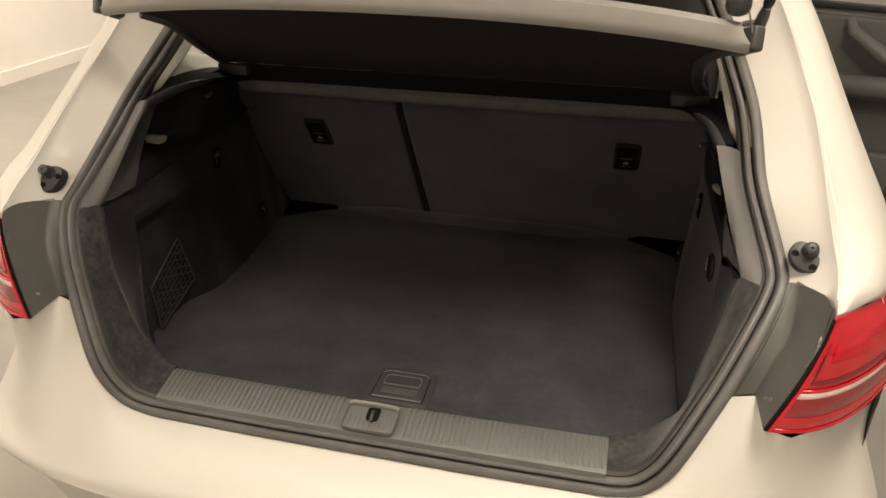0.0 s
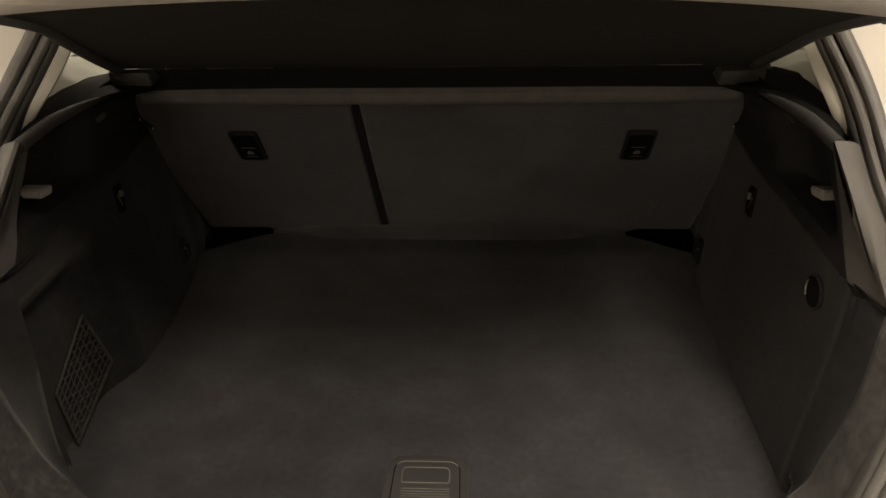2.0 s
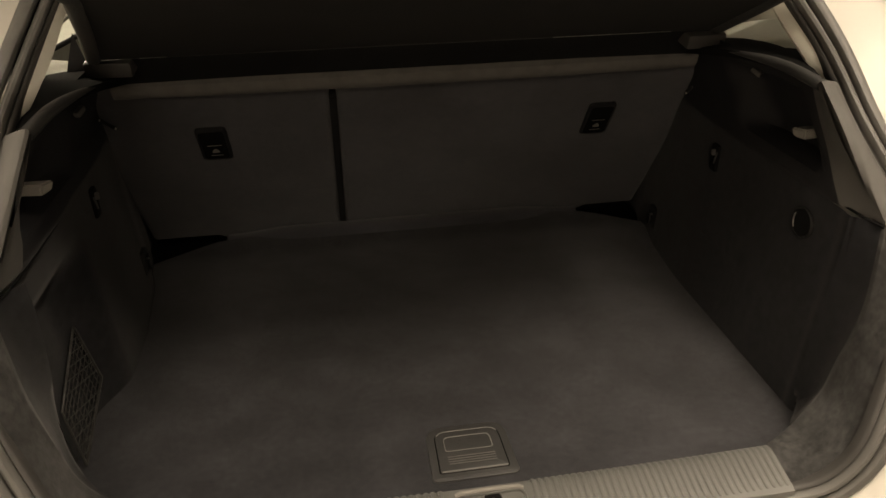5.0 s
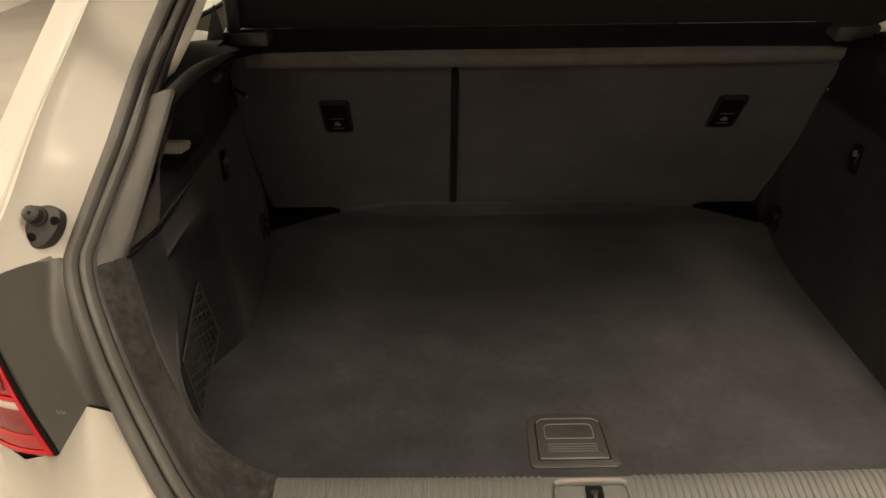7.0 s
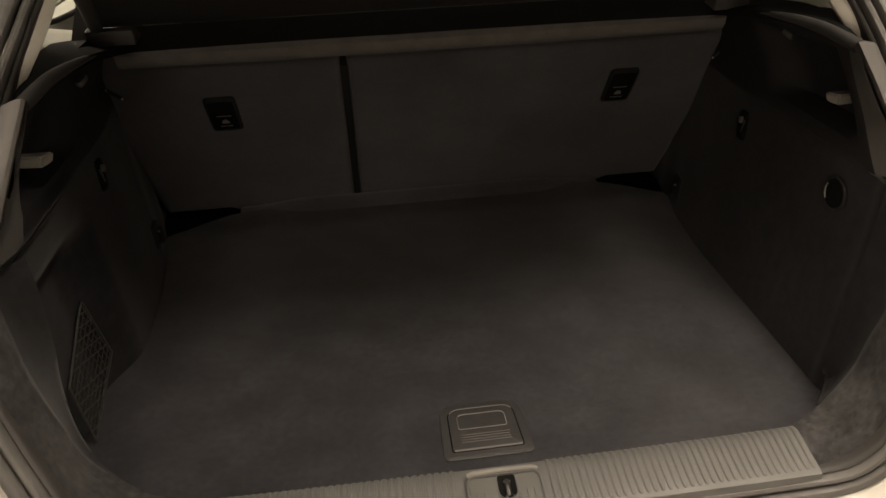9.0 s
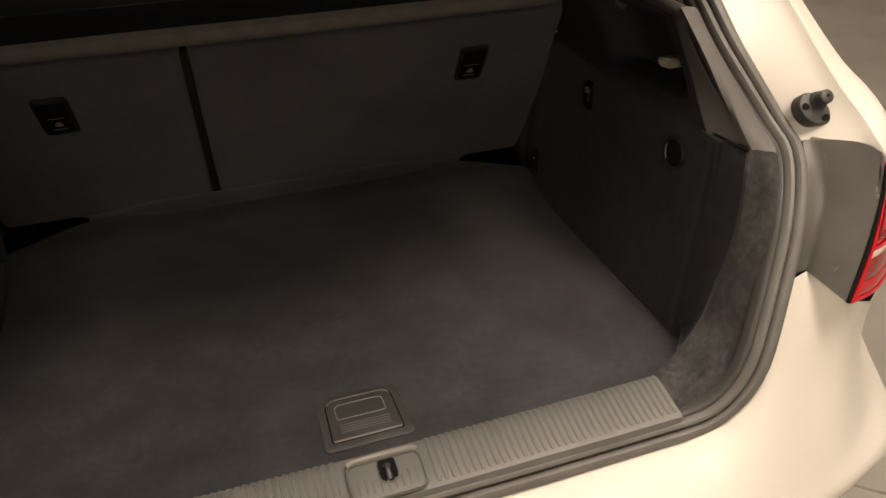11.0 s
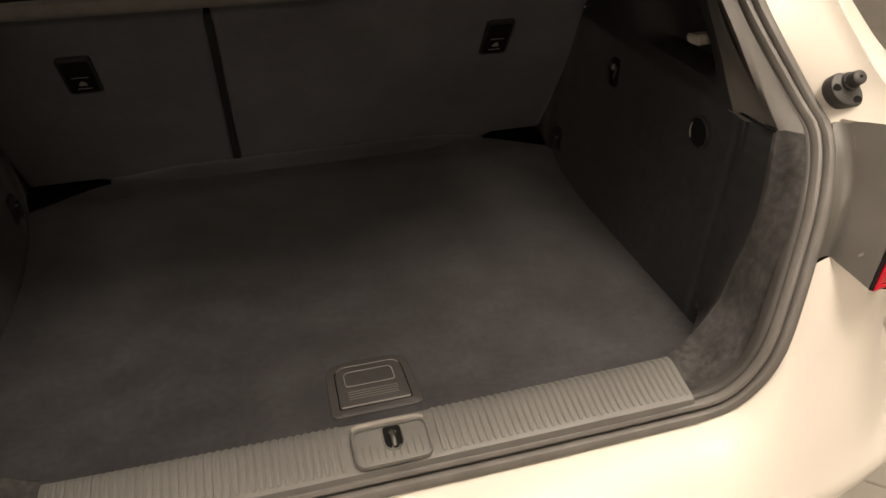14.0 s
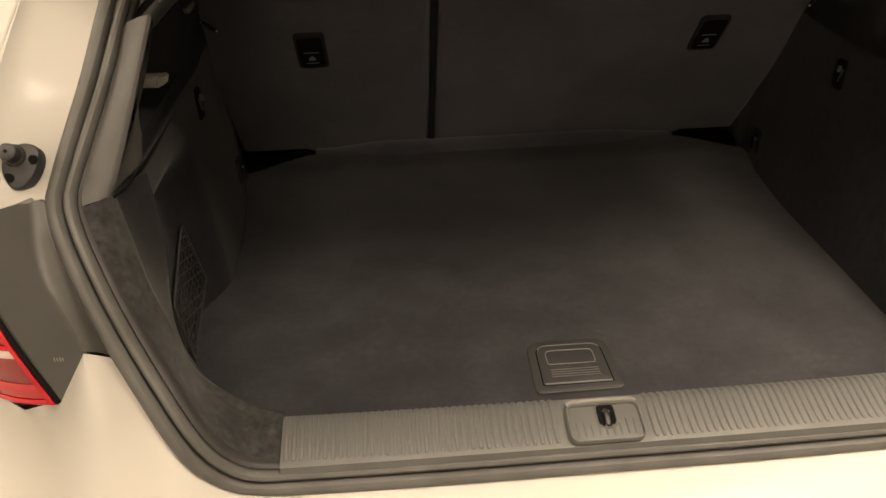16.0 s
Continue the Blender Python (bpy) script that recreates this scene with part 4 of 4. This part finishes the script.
def shelf_point(u, v, lip=False):
    """u across from -1 to 1, v from the hinge to the rear edge."""
    edge = EDGE_RIGHT if u > 0 else EDGE_LEFT
    hw = .526 if lip else float(np.interp(v, [q.x for q in edge], [q.y for q in edge]))
    x = u * hw
    rear = .115 + .135 * abs(u)**2.4
    y = .600 + (rear - .600) * v
    z = 1.122 + (.600 - y) * .43 + (.010 if u < 0 else .002) * v * abs(u)**3 - .006 * math.sin(math.pi * v)
    return Vector((x, y, z))


bm = grid(lambda a, b: shelf_point(-1 + 2 * a, b), 41, 25)
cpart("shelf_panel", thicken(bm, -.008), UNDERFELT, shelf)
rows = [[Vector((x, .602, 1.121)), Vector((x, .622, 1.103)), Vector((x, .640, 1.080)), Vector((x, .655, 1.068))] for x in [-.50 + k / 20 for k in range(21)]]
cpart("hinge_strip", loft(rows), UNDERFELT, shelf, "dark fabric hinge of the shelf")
rows = []
for k in range(61):
    u = -1 + 2 * k / 60
    q = shelf_point(u, 1, True)
    drop = smooth((1 - abs(u)) / .03)
    rows.append([q + Vector((0, .02, .006)), q + Vector((0, .004, -.006)), q + Vector((0, -.004, -.007)), q + Vector((0, -.011, -.001)), q + Vector((0, -.014, .010)),
                 q + Vector((0, -.010, .022 * drop + .006)), q + Vector((0, .002, .028 * drop + .006)), q + Vector((0, .025, .024 * drop + .002))])
cpart("rear_lip", loft(rows), LIPGREY, shelf, "pale grey rear lip of the shelf")
for s in (1, -1):
    edge = [shelf_point(s, v / 24) + Vector((0, 0, .002)) for v in range(25)]
    cpart("edge_arm", tube([q + Vector((-s * .004, 0, 0)) for q in edge], .0105, 10), HANDLEP, shelf, "black plastic side edge")
    tip = shelf_point(s, 1, True)
    cpart("tip_cap", box((.020, .034, .036), Matrix.Translation(tip + Vector((s * .004, .006, .012))) @ pose(0, 0, 0, -20, s * 12, s * 25), .005, 3), HANDLEP, shelf, "dark end cap of the lip")
    cpart("cord_hook", tube([tip + Vector((s * -.022, .018, -.006)), tip + Vector((s * -.012, .016, -.010)), tip + Vector((s * .002, .012, -.007))], [.004, .0055, .004], 8), GRAINED, shelf)
    cpart("cord", tube([tip + Vector((s * .006, -.002, .012)), tip + Vector((-s * .022, -.02, .088)), tip + Vector((s * -.05, -.18, .55))], .0013, 6), SILVERP, shelf, "thin lifting cord")
    cap = tip + Vector((-s * .026, -.02, .066))
    cpart("cord_knob", tube([cap + Vector((0, 0, d)) for d in (-.018, -.015, -.006, .006, .015, .020)], [.006, .013, .0175, .0175, .013, .005], 16), SOFTRUBBER, shelf)

# ---- gas struts and tailgate ----
for s in (1, -1):
    a, b = Vector((s * .566, .43, 1.285)), Vector((s * .60, -.02, 1.86))
    d = (b - a).normalized()
    strut = cpart("gas_strut", tube([a + d * .035, a + d * .04, a + d * .70], [.006, .0085, .0085], 14), BLACK, car, "black gas strut holding the tailgate open")
    cpart("rod", tube([a + d * .02, a + d * .40], .0055, 12), STEEL, strut)
    cpart("ball_socket", tube([a - d * .010, a - d * .007, a + d * .012, a + d * .03], [.006, .0098, .0095, .0075], 14), GRAINED, strut)
    cpart("ball_stud", tube([a, a + Vector((-s * .02, .03, -.01))], .006, 10), STEEL, strut)

rows = []
for k in range(13):
    f = k / 12
    y, z = .70 - .86 * f - .05 * math.sin(math.pi * f), 1.47 + .60 * f + .10 * math.sin(math.pi * f)
    rows.append([Vector((x * float(np.interp(f, [0, .3, .6, .8, .92, 1], [.52, .57, .64, .62, .54, .45])), y, z - .05 * (abs(x)**3))) for x in (-1, -.85, -.5, 0, .5, .85, 1)])
gate = cpart("tailgate", thicken(loft(rows), .025), PAINT, car, "raised white tailgate above the boot")
rows2 = [[q + Vector((0, .02, -.035)) for q in r[1:-1]] for r in rows[1:-1]]
cpart("inner_trim", thicken(loft(rows2), .008), BLACK, gate)

# ---- cabin sides and windows ----
for s in (1, -1):
    top = side(spline([(.742, .70, 1.076), (.750, .82, 1.066), (.752, .94, 1.054), (.752, 1.1, 1.028), (.755, 1.4, 1.01), (.76, 2.3, .99)], 20), s)
    bot = [Vector((s * .76, q.y, .45)) for q in top]
    cpart("inner_side_panel", loft([[q + Vector((s * .06, 0, -.004)) for q in top], top, [a.lerp(b, .3) + Vector((-s * .01, 0, 0)) for a, b in zip(top, bot)], bot]), CABIN, label="grey cabin side trim")
    cpart("window_rubber", tube([q + Vector((0, 0, .003)) for q in top], .006, 8), BLACK)
    pil = side([(.735, .70, 1.10), (.70, .74, 1.2), (.62, .80, 1.40)], s)
    cpart("window_frame", tube(spline(pil, 10), .022, 8), BLACK)
    cpart("roof_rail", tube(side([(.62, .74, 1.415), (.63, 1.4, 1.425), (.61, 2.35, 1.39)], s), .03, 8), PAINT)
    if s < 0:
        pane = [[Vector((s * (.765 - .13 * v), .74 + 1.58 * u + .05 * v * (1 - u), (1.09 - .1 * smooth(u * 2.2)) * (1 - v) + 1.41 * v)) for v in (0, .5, 1)] for u in [k / 8 for k in range(9)]]
        ob = cpart("side_window", loft(pane), GLASS, label="lightly tinted side window")
        ob.visible_shadow = False

# painted edge of the door opening
jamb = [[Vector((.785 + .02 * u - .14 * v, .80 + .30 * u + .02 * v, 1.060 - .03 * u + .36 * v)) for v in (0, .3, .6, 1)] for u in (0, .25, .5, .75, 1)]
cpart("door_jamb", thicken(loft(jamb), .02), PAINT, label="white painted edge of the rear door opening")

# wheels, bonnet and windscreen
for x in (.74, -.74):
    for y in (.86, 3.45):
        tyre_rows = [(-.10, .20), (-.10, .28), (-.085, .305), (-.05, .315), (.05, .315), (.085, .305), (.10, .28), (.10, .20)]
        n = 40
        ringof = lambda w, r: [Vector((x + w, y + r * math.cos(2 * math.pi * k / n), .315 + r * math.sin(2 * math.pi * k / n))) for k in range(n)]
        wheel = cpart("wheel", loft([ringof(w, r) for w, r in tyre_rows], closed=True), TYRE, car, "black tyre on an alloy rim")
        sx = 1 if x > 0 else -1
        cpart("rim", loft([ringof(sx * w, r) for w, r in ((-.08, .02), (-.08, .20), (.07, .20), (.085, .195), (.06, .16), (.055, .05), (.07, .03), (.07, .001))], closed=True), ALLOY, wheel)
screen = loft([[Vector((u * (.56 + .12 * f), 2.32 + .72 * f + .10 * (1 - u * u) * f, 1.40 - .42 * f - .03 * u * u)) for u in (-1, -.6, -.2, .2, .6, 1)] for f in (0, .33, .66, 1)])
cpart("windscreen", thicken(screen, .006), GLASS, car, "clear windscreen")
hood = loft([[Vector((u * (.80 - .10 * f * f), 3.04 + 1.0 * f - .16 * u * u * f, .98 - .10 * f - .20 * smooth((f - .8) / .2) - .05 * u * u)) for u in (-1, -.7, -.3, 0, .3, .7, 1)] for f in (0, .2, .4, .6, .8, .9, 1)])
cpart("bonnet", thicken(hood, .02), PAINT, car)
nose = [[Vector((x, y, z)) for x, y in ((.885, 2.4), (.89, 3.0), (.885, 3.5), (.84, 3.85), (.70, 4.02), (.35, 4.12), (0, 4.15), (-.35, 4.12), (-.70, 4.02), (-.84, 3.85), (-.885, 3.5), (-.89, 3.0), (-.885, 2.4))] for z in (.22, .45, .62)]
nose.append([Vector((q.x * .95, q.y - .06 * smooth((q.y - 3.4) / .4), .70 + .24 * (1 - smooth((q.y - 2.9) / 1.1)))) for q in nose[-1]])
cpart("front_body", thicken(loft(nose), -.02), PAINT, car)

# open rear door
DM = pose(.905, 1.93, .085, 0, 0, -25)
door = cpart("rear_door", box((1.02, .08, .68), DM @ pose(.52, .05, .69), .02, 3), PAINT, car, "opened rear passenger door with grey inner trim")


def dpart(name, bm, mat, label=""):
    bmesh.ops.transform(bm, matrix=DM, verts=bm.verts[:])
    return cpart(name, bm, mat, door, label)


dpart("inner_panel", box((.96, .04, .62), pose(.52, -.012, .70), .015, 3), DOORTRIM)
dpart("armrest", tube([(.10, -.05, .80), (.30, -.075, .80), (.60, -.075, .82), (.85, -.05, .86)], [.03, .04, .04, .025], 12), DOORTRIM)
dpart("pull_handle", tube([(.20, -.05, 1.0), (.22, -.085, .972), (.33, -.095, .905), (.52, -.09, .875), (.66, -.06, .87)], [.016, .021, .024, .024, .016], 12), GRAINED, "pale grey pull handle")
dpart("door_pocket", box((.62, .04, .13), pose(.5, -.045, .52, -8), .015, 3), DOORTRIM)
dpart("belt_strip", box((.98, .05, .02), pose(.52, .01, 1.035), .006), BLACK)
dpart("frame", tube([(.02, .04, 1.03), (.12, .05, 1.28), (.30, .06, 1.40), (.70, .06, 1.40), (.95, .05, 1.25), (1.02, .04, 1.03)], .018, 8), BLACK)

# ---- unseen ceiling fixtures, added round the lamps ----
for x, y, z, sx, sy, w in LAMPS:
    fx = thing("unseen_fixture", "unseen long white ceiling fixture, added round a lamp", "ceiling light", group="ceiling lights", at=(x, y, 3.38))
    cpart("housing", box((sx + .06, sy + .06, .20), pose(x, y, 3.29), .01), CEILPAINT, fx)
    cpart("diffuser", box((sx, sy, .02), pose(x, y, 3.185), .004), LAMPGLOW, fx, "glowing white diffuser of the added fixture")

# ---- stains on the showroom floor ----
for k, (x, y, r) in enumerate(((1.74, .66, .030), (2.35, 1.25, .025), (2.9, 1.1, .03), (1.37, .235, .021))):
    st = [(r * (1 + .4 * math.sin(3 * a + k)) * math.cos(a), r * .5 * (1 + .3 * math.sin(2 * a + k)) * math.sin(a)) for a in [2 * math.pi * i / 20 for i in range(20)]]
    ob = link("floor_stain", plate(st, pose(x, y, 0, 0, 0, 40 * k), -.002, .0012), STAIN)
    tagged(ob, "small dark oily stain on the concrete floor", "stain", group="floor stains", kind="structure")

joint = link("floor_joint", box((3.2, .007, .004), pose(1.175, .17, -.0008, 0, 0, -43)), STAIN, smooth=False)
tagged(joint, "thin dark joint cut into the concrete floor", "floor joint", kind="structure")

# ---- ribs of the sill trim ----
rib_mesh = None
n_rib = 84
for k in range(n_rib):
    x = -.394 + .788 * k / (n_rib - 1)
    if abs(x) < .054:
        continue
    bow = .004 * (1 - (x / .4)**2)
    if rib_mesh is None:
        rows = []
        for y, w, h in ((.0225, .0006, .0002), (.0235, .0022, .0010), (.0260, .0029, .0019), (.036, .0032, .0023), (.045, .0032, .0023), (.066, .0032, .0022), (.079, .0031, .0019), (.0870, .0030, .0015), (.0930, .0028, .0011)):
            z = float(np.interp(y, [p[0] for p in PROFILE[:9]], [p[1] for p in PROFILE[:9]]))
            rows.append([Vector((-w, y, z - .001)), Vector((-w * .86, y, z + h * .6)), Vector((-w * .45, y, z + h)), Vector((w * .45, y, z + h)), Vector((w * .86, y, z + h * .6)), Vector((w, y, z - .001))])
        bm = loft(rows)
        ob = cpart("rib", bm, SILL, sill)
        rib_mesh = ob.data
    else:
        ob = new("rib", rib_mesh)
        ob.parent = sill
        ob.matrix_parent_inverse = sill.matrix_world.inverted()
    ob.location = (x, -bow * .6, -bow * .5)
